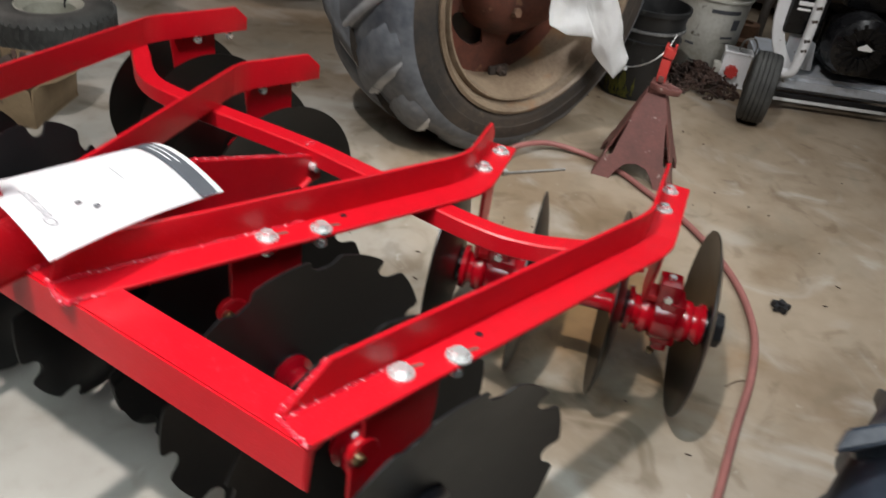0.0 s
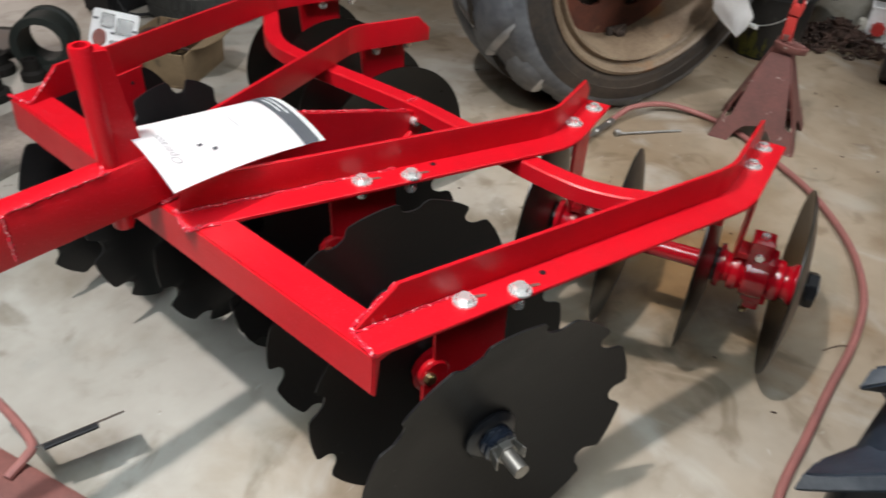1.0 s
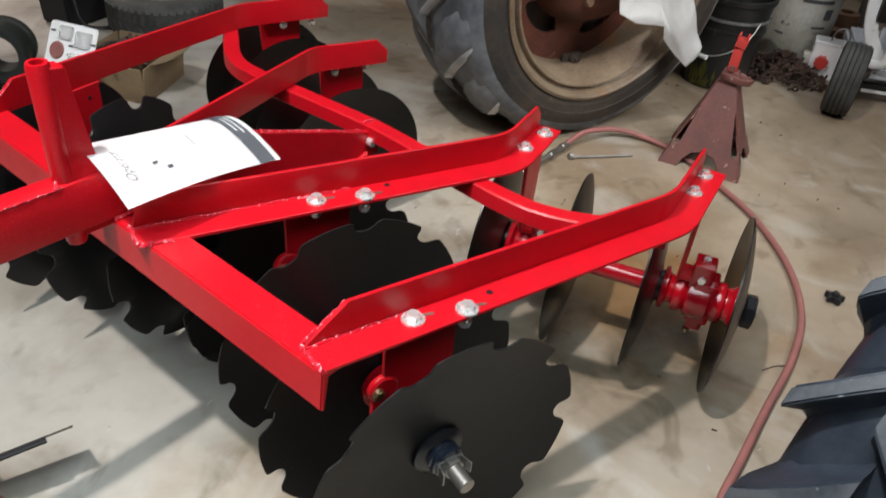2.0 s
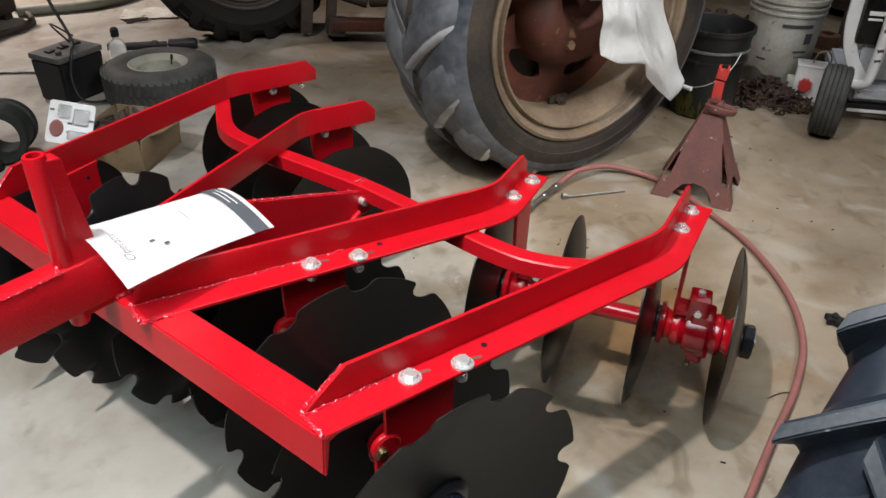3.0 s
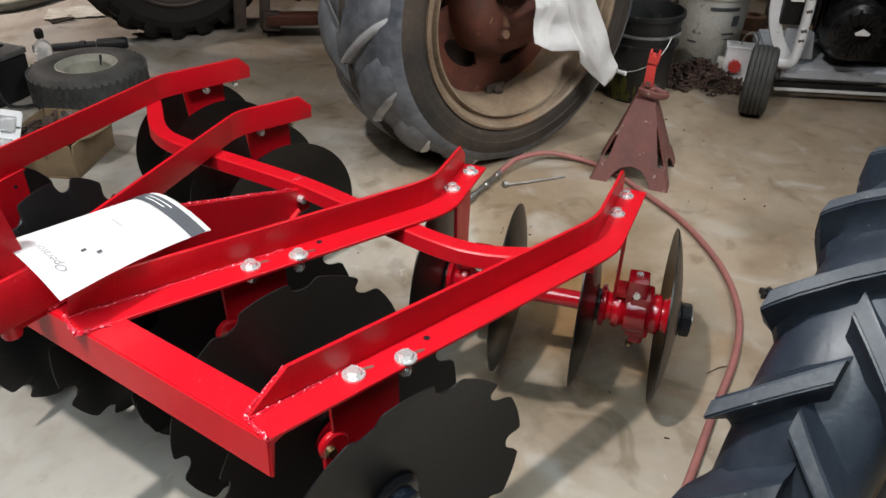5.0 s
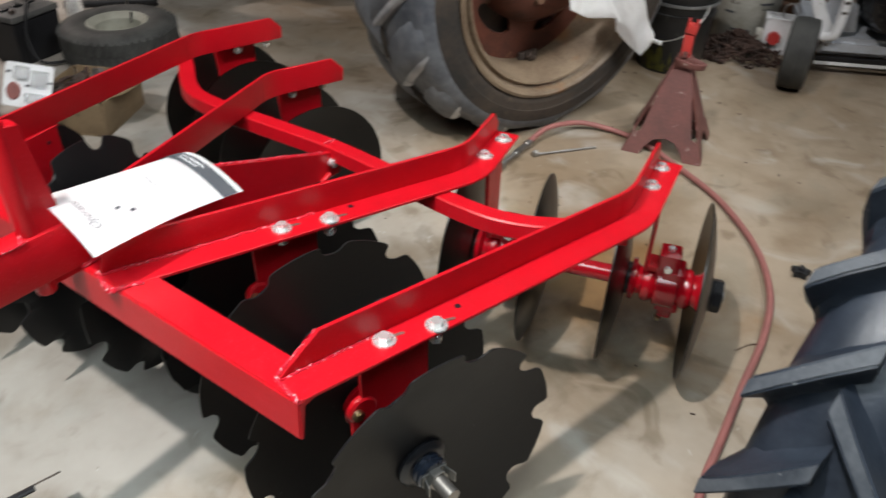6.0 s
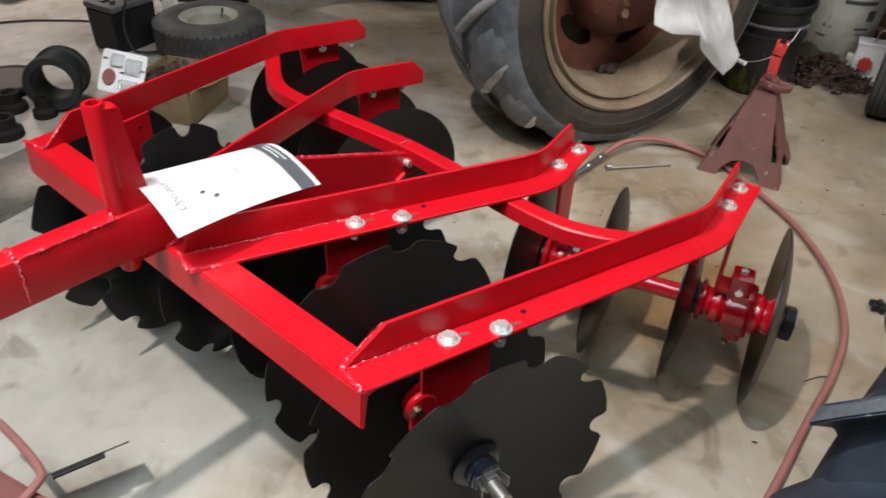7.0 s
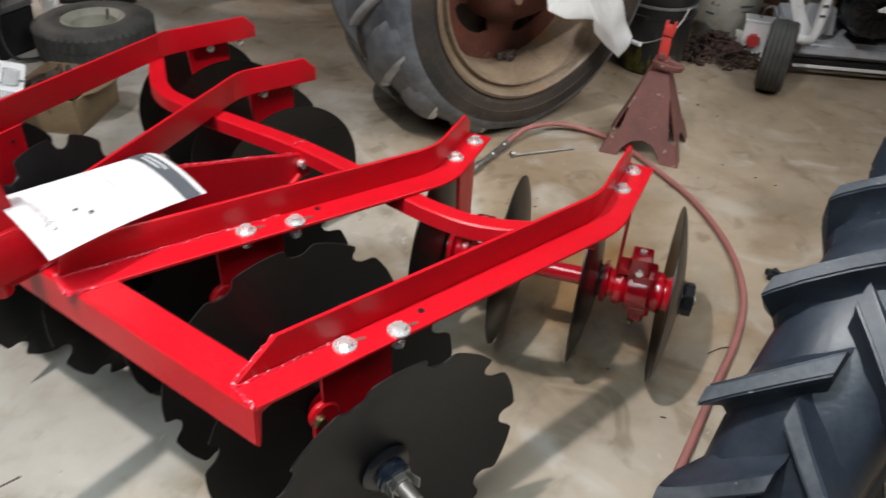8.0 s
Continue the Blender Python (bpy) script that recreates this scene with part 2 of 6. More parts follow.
def concrete():
    """Worn slab: pale grey, tanner and darker towards +x and -y, with damp stains, specks and trowel marks."""
    m = material("shop_concrete", (0.368, 0.343, 0.307), 0.46, second=(0.285, 0.262, 0.228), scale=1.6, fine=22, amount=0.8, bump=0.16,
                 speck=(0.13, 0.105, 0.085), speck_scale=17, speck_at=0.735, rough_var=0.22)
    nt = m.node_tree
    n, l = nt.nodes, nt.links
    b = n["Principled BSDF"]
    colour = b.inputs["Base Color"].links[0].from_socket
    tc = n.new("ShaderNodeTexCoord")

    def layer(colour, scale, detail, lo, hi, strength, tint, mode, stretch=(1, 1, 1), dist=0.0, ramp_x=0.0):
        mp = n.new("ShaderNodeMapping")
        mp.inputs["Scale"].default_value = stretch
        l.new(tc.outputs["Object"], mp.inputs["Vector"])
        t = n.new("ShaderNodeTexNoise")
        t.inputs["Scale"].default_value, t.inputs["Detail"].default_value, t.inputs["Distortion"].default_value = scale, detail, dist
        l.new(mp.outputs[0], t.inputs["Vector"])
        value = t.outputs["Fac"]
        if ramp_x:
            sp = n.new("ShaderNodeSeparateXYZ")
            l.new(tc.outputs["Object"], sp.inputs[0])
            ad = n.new("ShaderNodeMath")
            ad.operation = "MULTIPLY_ADD"
            l.new(sp.outputs["X"], ad.inputs[0])
            ad.inputs[1].default_value = ramp_x
            l.new(value, ad.inputs[2])
            across = n.new("ShaderNodeMath")
            across.operation = "MULTIPLY_ADD"
            l.new(sp.outputs["Y"], across.inputs[0])
            across.inputs[1].default_value = -0.7 * ramp_x
            l.new(ad.outputs[0], across.inputs[2])
            value = across.outputs[0]
        r = n.new("ShaderNodeMapRange")
        r.interpolation_type = "SMOOTHSTEP"
        r.inputs["From Min"].default_value, r.inputs["From Max"].default_value, r.inputs["To Max"].default_value = lo, hi, strength
        l.new(value, r.inputs["Value"])
        mx = n.new("ShaderNodeMix")
        mx.data_type, mx.blend_type = "RGBA", mode
        l.new(r.outputs[0], mx.inputs[0])
        l.new(colour, mx.inputs[6])
        mx.inputs[7].default_value = (*tint, 1)
        return mx.outputs[2]

    # tan multiply that grows with x and with -y, broken up by noise
    colour = layer(colour, 1.1, 4, 0.45, 0.92, 0.95, (0.90, 0.76, 0.61), "MULTIPLY", ramp_x=0.22)
    colour = layer(colour, 2.1, 6, 0.46, 0.66, 0.8, (0.62, 0.55, 0.46), "MULTIPLY", dist=0.6)
    colour = layer(colour, 14, 6, 0.50, 0.75, 0.45, (0.66, 0.62, 0.56), "MULTIPLY", dist=0.4)
    colour = layer(colour, 5.5, 5, 0.56, 0.70, 0.6, (0.50, 0.45, 0.38), "MULTIPLY", dist=1.2)
    colour = layer(colour, 3.0, 7, 0.52, 0.70, 0.5, (0.74, 0.82, 0.86), "MULTIPLY", (1.0, 1.8, 1), 0.5)
    colour = layer(colour, 3.4, 8, 0.54, 0.76, 0.42, (0.53, 0.52, 0.49), "MIX", (1.3, 1.0, 1), 1.0)
    colour = layer(colour, 26, 3, 0.70, 0.78, 0.3, (0.62, 0.61, 0.58), "MIX", (0.5, 1.5, 1), 0.8)

    def ragged_patch(colour, centre, radius, tint, strength, scale):
        """One patch with a ragged edge, multiplied into the floor colour."""
        far = n.new("ShaderNodeVectorMath")
        far.operation = "DISTANCE"
        l.new(tc.outputs["Object"], far.inputs[0])
        far.inputs[1].default_value = (*centre, 0)
        t = n.new("ShaderNodeTexNoise")
        t.inputs["Scale"].default_value, t.inputs["Detail"].default_value, t.inputs["Distortion"].default_value = scale, 7, 0.7
        l.new(tc.outputs["Object"], t.inputs["Vector"])
        ad = n.new("ShaderNodeMath")
        ad.operation = "MULTIPLY_ADD"
        l.new(far.outputs["Value"], ad.inputs[0])
        ad.inputs[1].default_value = -0.5 / radius
        l.new(t.outputs["Fac"], ad.inputs[2])
        r = n.new("ShaderNodeMapRange")
        r.interpolation_type = "SMOOTHSTEP"
        r.inputs["From Min"].default_value, r.inputs["From Max"].default_value, r.inputs["To Max"].default_value = 0.02, 0.36, strength
        l.new(ad.outputs[0], r.inputs["Value"])
        mx = n.new("ShaderNodeMix")
        mx.data_type, mx.blend_type = "RGBA", "MULTIPLY"
        l.new(r.outputs[0], mx.inputs[0])
        l.new(colour, mx.inputs[6])
        mx.inputs[7].default_value = (*tint, 1)
        return mx.outputs[2]

    # ochre patch beside the rear blades
    colour = ragged_patch(colour, (1.10, -0.47), 0.36, (0.74, 0.52, 0.28), 0.95, 4.5)
    # double shadow by the rear blades, painted in as a grey-green patch
    colour = ragged_patch(colour, (0.90, -0.58), 0.15, (0.42, 0.44, 0.42), 0.8, 9)
    # grey patch further in along the rear gang
    colour = ragged_patch(colour, (0.72, -0.46), 0.15, (0.55, 0.53, 0.48), 0.7, 9)
    # grey-brown patch in front of the tractor wheel
    colour = ragged_patch(colour, (1.55, -0.35), 0.22, (0.66, 0.60, 0.50), 0.6, 6)
    l.new(colour, b.inputs["Base Color"])
    return m


CONCRETE = concrete()


def clear_plastic():
    m = bpy.data.materials.new("clear_plastic")
    m.use_nodes = True
    b = m.node_tree.nodes["Principled BSDF"]
    b.inputs["Base Color"].default_value = (0.93, 0.95, 0.95, 1)
    b.inputs["Roughness"].default_value = 0.12
    b.inputs["Transmission Weight"].default_value = 0.75
    b.inputs["IOR"].default_value = 1.3
    return m


CLEAR = clear_plastic()


# ---- mesh helpers ----
def finish(bm, smooth=None):
    bmesh.ops.recalc_face_normals(bm, faces=bm.faces)
    if smooth is not None:
        for fc in bm.faces:
            fc.smooth = True
        for e in bm.edges:
            if len(e.link_faces) == 2 and e.calc_face_angle(0.0) > radians(smooth):
                e.smooth = False
    return bm


def mesh_of(name, bm, mat, smooth=35):
    finish(bm, smooth)
    me = bpy.data.meshes.new(name)
    bm.to_mesh(me)
    bm.free()
    for m in (mat if isinstance(mat, (list, tuple)) else [mat]):
        me.materials.append(m)
    return me


def part(name, bm, mat, parent=None, label="", m=None, smooth=35):
    """Links a bmesh (or a finished mesh) as one object, under a thing or a part."""
    me = bm if isinstance(bm, bpy.types.Mesh) else mesh_of(name, bm, mat, smooth)
    ob = new(name, me)
    if parent is not None:
        ob.parent = parent
    if m is not None:
        ob.matrix_basis = m
    if label:
        ob["label"] = label
    return ob


def thing(name, m, label, category, group=""):
    ob = new(name)
    ob.empty_display_size = 0.05
    ob.matrix_basis = m
    return tagged(ob, label, category, group)


def box(bm, sx, sy, sz, m=Matrix(), bevel=0.0):
    r = bmesh.ops.create_cube(bm, size=1.0, matrix=m @ Matrix.Diagonal((sx, sy, sz, 1)))
    if bevel:
        es = list({e for v in r["verts"] for e in v.link_edges})
        bmesh.ops.bevel(bm, geom=es, offset=bevel, segments=2, profile=0.6, affect="EDGES")
    return bm


def prism(bm, poly, thick, m=Matrix()):
    """A polygon in local x, y, made solid from z = -thick / 2 to thick / 2."""
    lo = [bm.verts.new(m @ Vector((x, y, -thick / 2))) for x, y in poly]
    hi = [bm.verts.new(m @ Vector((x, y, thick / 2))) for x, y in poly]
    bm.faces.new(lo[::-1])
    bm.faces.new(hi)
    k = len(poly)
    for i in range(k):
        bm.faces.new((lo[i], lo[(i + 1) % k], hi[(i + 1) % k], hi[i]))
    return bm


def lathe(bm, profile, seg=48, m=Matrix(), closed=False):
    """Turns (radius, height) pairs round local z. Radius 0 closes an end; closed joins last to first."""
    rings = []
    for r, z in profile:
        if r < 1e-6:
            rings.append([bm.verts.new(m @ Vector((0, 0, z)))])
        else:
            rings.append([bm.verts.new(m @ Vector((r * math.cos(a), r * math.sin(a), z))) for a in (2 * math.pi * i / seg for i in range(seg))])
    pairs = list(zip(rings, rings[1:])) + ([(rings[-1], rings[0])] if closed else [])
    for a, b in pairs:
        for i in range(seg):
            j = (i + 1) % seg
            if len(a) == 1 and len(b) == 1:
                continue
            if len(a) == 1:
                bm.faces.new((a[0], b[i], b[j]))
            elif len(b) == 1:
                bm.faces.new((a[i], a[j], b[0]))
            else:
                bm.faces.new((a[i], a[j], b[j], b[i]))
    return bm


def sweep(bm, pts, section, cap=True, scale=None):
    """Carries a closed 2D section along a line of points."""
    pts = [Vector(p) for p in pts]
    up = Vector((0, 0, 1))
    rings = []
    side = None
    for i, p in enumerate(pts):
        d = (pts[min(i + 1, len(pts) - 1)] - pts[max(i - 1, 0)]).normalized()
        if side is None:
            side = d.cross(up) if abs(d.dot(up)) < 0.95 else d.cross(Vector((1, 0, 0)))
        side = (side - d * side.dot(d)).normalized()
        top = side.cross(d)
        k = scale[i] if scale else 1.0
        rings.append([bm.verts.new(p + side * (x * k) + top * (y * k)) for x, y in section])
    n = len(section)
    for a, b in zip(rings, rings[1:]):
        for i in range(n):
            bm.faces.new((a[i], a[(i + 1) % n], b[(i + 1) % n], b[i]))
    if cap:
        bm.faces.new(rings[0][::-1])
        bm.faces.new(rings[-1])
    return bm


def circle(r, n=12):
    return [(r * math.cos(2 * math.pi * i / n), r * math.sin(2 * math.pi * i / n)) for i in range(n)]


def rounded_rect(w, h, r, n=3):
    out = []
    for cx, cy, a0 in ((w / 2 - r, h / 2 - r, 0), (-w / 2 + r, h / 2 - r, 90), (-w / 2 + r, -h / 2 + r, 180), (w / 2 - r, -h / 2 + r, 270)):
        for k in range(n + 1):
            a = radians(a0 + 90 * k / n)
            out.append((cx + r * math.cos(a), cy + r * math.sin(a)))
    return out


def curve_points(ctrl, per=8):
    """A smooth line through control points."""
    c = [Vector(p) for p in ctrl]
    c = [2 * c[0] - c[1]] + c + [2 * c[-1] - c[-2]]
    out = []
    for i in range(1, len(c) - 2):
        a, b, d, e = c[i - 1], c[i], c[i + 1], c[i + 2]
        for k in range(per):
            t = k / per
            out.append(0.5 * (2 * b + (d - a) * t + (2 * a - 5 * b + 4 * d - e) * t * t + (3 * b - a - 3 * d + e) * t ** 3))
    out.append(c[-2])
    return out


def rod(bm, a, b, r, n=12):
    return sweep(bm, [a, b], circle(r, n))


def weld(parent, mat, *args, m=None):
    """One weld bead as a part of its own."""
    bm = bmesh.new()
    bead(bm, *args)
    return part("weld_bead", bm, mat, parent, "", m)


def bead(bm, a, b, r=0.005, seed=1, m=Matrix()):
    """A weld bead: a lumpy little ridge from a to b."""
    rng = random.Random(seed)
    a, b = Vector(a), Vector(b)
    r = r * 0.98
    n = max(3, int((b - a).length / 0.005))
    pts, sc = [], []
    for i in range(n + 1):
        p = a.lerp(b, i / n) + Vector((rng.uniform(-1, 1), rng.uniform(-1, 1), rng.uniform(-0.5, 0.8))) * r * 0.35
        pts.append(m @ p)
        sc.append(rng.uniform(0.7, 1.25) if i % 2 else rng.uniform(0.5, 0.9))
    return sweep(bm, pts, circle(r, 6), scale=sc)


# ---- setting ----
def build_setting():
    bm = bmesh.new()
    bmesh.ops.create_grid(bm, x_segments=60, y_segments=60, size=6.5, matrix=Matrix.Translation((1.0, 0.0, 0)))
    rng = random.Random(3)
    for v in bm.verts:
        v.co.z = 0.0015 * noise.noise(v.co * 1.7)
    floor = part("floor", bm, CONCRETE, smooth=60)
    tagged(floor, "worn beige concrete shop floor with stains and scratches", "floor", kind="structure")
    for nm, sx, sy, x, y in (("wall_north", 13.2, 0.1, 1, 6.55), ("wall_south", 13.2, 0.1, 1, -6.55), ("wall_east", 0.1, 13.0, 7.55, 0), ("wall_west", 0.1, 13.0, -5.55, 0)):
        bm = bmesh.new()
        box(bm, sx, sy, 4.3, pose(x, y, 2.15))
        tagged(part(nm, bm, WALL), "plain dim board wall of the workshop", "wall", kind="structure")
    bm = bmesh.new()
    box(bm, 13.2, 13.2, 0.1, pose(1, 0, 4.35))
    tagged(part("ceiling", bm, CEIL), "plain dim workshop ceiling", "ceiling", kind="structure")


build_setting()


# ---- disc harrow ----
FRONT_R, REAR_R = 0.2416, 0.1966
FRAME = Matrix.Translation((0, 0, 0.514)) @ Matrix.Rotation(radians(2.84), 4, "Y")
harrow = thing("disc_harrow", Matrix(), "bright red disc harrow with black blades standing on concrete", "disc harrow")


def rail_mesh(stations, side, width, height, thick, front, back, lead):
    """An angle iron along plan points (x, distance from the middle); upright flange on the inner edge."""
    raw = [Vector((x, y)) for x, y in stations]
    pts = [raw[0]]
    for a, b, c in zip(raw, raw[1:], raw[2:]):
        u, v = b + (a - b).normalized() * 0.034, b + (c - b).normalized() * 0.034
        pts += [u * (1 - t) ** 2 + b * 2 * t * (1 - t) + v * t * t for t in (0.0, 0.25, 0.5, 0.75, 1.0)]
    pts.append(raw[-1])
    offs = []
    for i, p in enumerate(pts):
        d0 = (p - pts[i - 1]).normalized() if i else None
        d1 = (pts[i + 1] - p).normalized() if i < len(pts) - 1 else None
        d = ((d0 or d1) + (d1 or d0)).normalized()
        nrm = Vector((-d.y, d.x))
        offs.append(nrm / max(0.3, nrm.dot(Vector((-(d1 or d0).y, (d1 or d0).x)))))
    bm = bmesh.new()

    def solid(line_a, line_b, lo, hi):
        ra = [(bm.verts.new((a.x, side * a.y, l)), bm.verts.new((b.x, side * b.y, l)), bm.verts.new((b.x, side * b.y, h)), bm.verts.new((a.x, side * a.y, h)))
              for a, b, l, h in zip(line_a, line_b, lo, hi)]
        for u, v in zip(ra, ra[1:]):
            for i in range(4):
                bm.faces.new((u[i], u[(i + 1) % 4], v[(i + 1) % 4], v[i]))
        bm.faces.new(ra[0])
        bm.faces.new(ra[-1])

    # flat flange
    a = [p + o * (thick * 0.98) for p, o in zip(pts, offs)]
    b = [p + o * width for p, o in zip(pts, offs)]
    solid(a, b, [-thick] * len(pts), [0.0] * len(pts))
    # upright flange, cut back at both ends
    d0, d1 = (pts[1] - pts[0]).normalized(), (pts[-1] - pts[-2]).normalized()
    line = [pts[0] - d0 * lead, pts[0] + d0 * front, *pts[1:-1], pts[-1] - d1 * back, pts[-1]]
    ofl = [offs[0], offs[0], *offs[1:-1], offs[-1], offs[-1]]
    tops = [height * 0.96 if lead else 0.003, height] + [height] * (len(pts) - 2) + [height, height * 0.45]
    solid(line, [p + o * thick for p, o in zip(line, ofl)], [-thick] * len(line), tops)
    es = [e for e in bm.edges if e.calc_length() > 0.02]
    bmesh.ops.bevel(bm, geom=es, offset=0.0012, segments=1, affect="EDGES")
    return bm


def hex_bolt(parent, m, shank=0.03):
    """A zinc flange bolt with its washer; the bolt hangs under the washer."""
    bm = bmesh.new()
    lathe(bm, [(0.0075, 0.0), (0.0170, 0.0), (0.0170, 0.0030), (0.0075, 0.0030)], 24, m, closed=True)
    washer = part("washer", bm, ZINC, parent, "bright zinc washer")
    bm = bmesh.new()
    prism(bm, [(0.0098 * math.cos(radians(60 * i)), 0.0098 * math.sin(radians(60 * i))) for i in range(6)], 0.0085, m @ pose(0, 0, 0.0075))
    lathe(bm, [(0, 0.0115), (0.0072, 0.0118), (0.0082, 0.0108)], 12, m)
    lathe(bm, [(0, -shank), (0.0060, -shank), (0.0060, 0.001), (0, 0.001)], 12, m)
    prism(bm, [(0.0098 * math.cos(radians(60 * i)), 0.0098 * math.sin(radians(60 * i))) for i in range(6)], 0.009, m @ pose(0, 0, -shank + 0.008))
    part("bolt", bm, ZINC, parent, "zinc plated hex bolt")


RAILS = {
    "outer": dict(st=[(0.008, 0.423), (0.712, 0.5965), (0.966, 0.550)], bolts=[(0.1519, 0.4846), (0.2261, 0.5212), (0.8435, 0.5921), (0.9307, 0.5760)], front=0.062),
    "inner": dict(st=[(0.000, 0.050), (0.657, 0.270), (0.852, 0.221)], bolts=[(0.2648, 0.1678), (0.3405, 0.2067), (0.7294, 0.2748), (0.8213, 0.2627)], front=0.012),
}


def build_frame():
    # front beam: angle iron with its corner to the front and top
    bm = bmesh.new()
    prof = [(-0.010, 0.0), (0.050, 0.0), (0.050, -0.008), (-0.002, -0.008), (-0.002, -0.066), (-0.010, -0.066)]
    lo = [bm.verts.new((x, -0.479, z)) for x, z in prof]
    hi = [bm.verts.new((x, 0.479, z)) for x, z in prof]
    bm.faces.new(lo)
    bm.faces.new(hi[::-1])
    for i in range(6):
        bm.faces.new((lo[i], hi[i], hi[(i + 1) % 6], lo[(i + 1) % 6]))
    bmesh.ops.bevel(bm, geom=[e for e in bm.edges if e.calc_length() > 0.02], offset=0.0025, segments=2, affect="EDGES")
    beam = part("front_beam", bm, RED, harrow, "glossy red angle iron cross beam", FRAME)
    for side in (-1, 1):
        for nm, spec in RAILS.items():
            bm = rail_mesh(spec["st"], side, 0.056, 0.053, 0.0065, spec["front"], 0.033, 0.0)
            for v in bm.verts:
                v.co.z += 0.0015
            rail = part("rail", bm, RED, harrow, "red angle iron rail cranked inward at its rear end", FRAME)
            for i, (x, y) in enumerate(spec["bolts"]):
                hex_bolt(rail, pose(x, side * y, 0.0015, 0, 0, 17 * i))
            # slots beside the bolts, recess shade coloured dark red, and a spare hole
            (x0, y0), (x1, y1) = spec["st"][0], spec["st"][1]
            for (bx, by) in spec["bolts"][:2]:
                bm = bmesh.new()
                prism(bm, [(0.006 * math.cos(a) + (0.009 if math.cos(a) > 0 else -0.009), 0.0030 * math.sin(a)) for a in (2 * math.pi * i / 16 for i in range(16))], 0.0012,
                      pose(bx + 0.020, side * (by + 0.004), 0.0018, 0, 0, side * 26))
                part("slot", bm, JACKRED, rail, "adjusting slot with its inner shade coloured dark red")
            # spare hole: a solid black disc stands in for its shade
            bm = bmesh.new()
            lathe(bm, [(0, 0.0022), (0.0052, 0.0022), (0.0052, 0.0005), (0, 0.0005)], 14, pose(spec["bolts"][1][0] + 0.058, side * (spec["bolts"][1][1] - 0.003), 0))
            part("bolt_hole", bm, BLACK, rail, "black disc standing in for the shade of a bolt hole")
            # welds at the foot and along the inner corner
            d = Vector((x1 - x0, side * (y1 - y0), 0)).normalized()
            p0 = Vector((x0, side * y0, 0.002))
            nrm = Vector((-d.y, d.x, 0)) * side
            weld(rail, WELD, p0 - d * 0.004, p0 - d * 0.004 + nrm * 0.058, 0.0045, 11)
            if nm == "inner":
                weld(rail, WELD, p0 + nrm * 0.058 - d * 0.002, p0 + nrm * 0.058 + d * 0.045, 0.0045, 12)
            weld(rail, WELD, p0 + nrm * 0.0085, p0 + nrm * 0.0085 + d * (0.36 if nm == "inner" else 0.16), 0.0026, 13)
            if nm == "outer":
                weld(rail, WELD, p0 + Vector((0, 0, 0.003)), p0 + d * 0.060 + Vector((0, 0, 0.050)), 0.0032, 14)
    # rear cross tube, bent back at both ends
    half = [(0.578, 0.0), (0.573, 0.10), (0.566, 0.20), (0.560, 0.29), (0.558, 0.35), (0.563, 0.41), (0.582, 0.462), (0.614, 0.512), (0.650, 0.560), (0.688, 0.614)]
    line = [(x, -y, -0.0235) for x, y in half[::-1]] + [(x, y, -0.0235) for x, y in half[1:]]
    bm = bmesh.new()
    sweep(bm, curve_points(line, 5), rounded_rect(0.038, 0.034, 0.003, 1))
    tube = part("cross_tube", bm, RED, harrow, "bent red square cross tube under the rails", FRAME)
    weld(tube, WELD, (0.562, 0.012, -0.006), (0.592, 0.012, -0.006), 0.0040, 77)

    # mast: pipe with a gusset plate behind it
    bm = bmesh.new()
    lathe(bm, [(0.0095, 0.494), (0.0135, 0.494), (0.0155, 0.499), (0.0155, 0.771), (0.0140, 0.776), (0.0095, 0.776)], 28, pose(-0.062, 0.0, 0), closed=True)
    mast = part("mast", bm, RED, harrow, "upright red round pipe of the hitch mast")
    bm = bmesh.new()
    prism(bm, [(-0.055, 0.505), (0.035, 0.505), (0.030, 0.545), (-0.004, 0.590), (-0.016, 0.622), (-0.024, 0.692), (-0.032, 0.766), (-0.055, 0.770)], 0.026, Matrix.Rotation(radians(90), 4, "X"))
    bmesh.ops.bevel(bm, geom=list(bm.edges), offset=0.002, segments=1, affect="EDGES")
    part("gusset", bm, RED, mast, "tapering red gusset plate")
    weld(mast, WELD, (-0.010, -0.018, 0.517), (0.035, -0.018, 0.517), 0.0050, 6)
    weld(mast, WELD, (0.035, -0.016, 0.515), (0.045, -0.045, 0.515), 0.0050, 8)
    weld(mast, WELD, (-0.082, -0.020, 0.600), (-0.074, -0.004, 0.604), 0.0050, 7)
    # brace from the mast down to the cross tube
    bm = bmesh.new()
    prism(bm, [(-0.012, 0.608), (0.136, 0.609), (0.556, 0.468), (0.585, 0.450), (0.585, 0.410), (0.540, 0.410), (0.030, 0.520), (-0.002, 0.560)], 0.012, Matrix.Rotation(radians(90), 4, "X"))
    bmesh.ops.bevel(bm, geom=list(bm.edges), offset=0.0015, segments=1, affect="EDGES")
    brace = part("brace", bm, RED, harrow, "long red brace plate from mast to cross tube")
    weld(brace, WELD, (0.16, -0.002, 0.602), (0.54, -0.002, 0.474), 0.0034, 21)
    bm = bmesh.new()
    rod(bm, (0.556, -0.020, 0.447), (0.556, 0.020, 0.447), 0.009)
    part("bolt", bm, ZINC, brace, "zinc bolt end")
    bm = bmesh.new()
    rod(bm, (0.545, -0.012, 0.425), (0.520, -0.012, 0.415), 0.006)
    part("pin", bm, RED, brace)
    # drawbar running forward from the mast
    bm = bmesh.new()
    sweep(bm, [(0.030, 0, 0.560), (-0.30, 0, 0.558)], rounded_rect(0.040, 0.082, 0.004, 2))
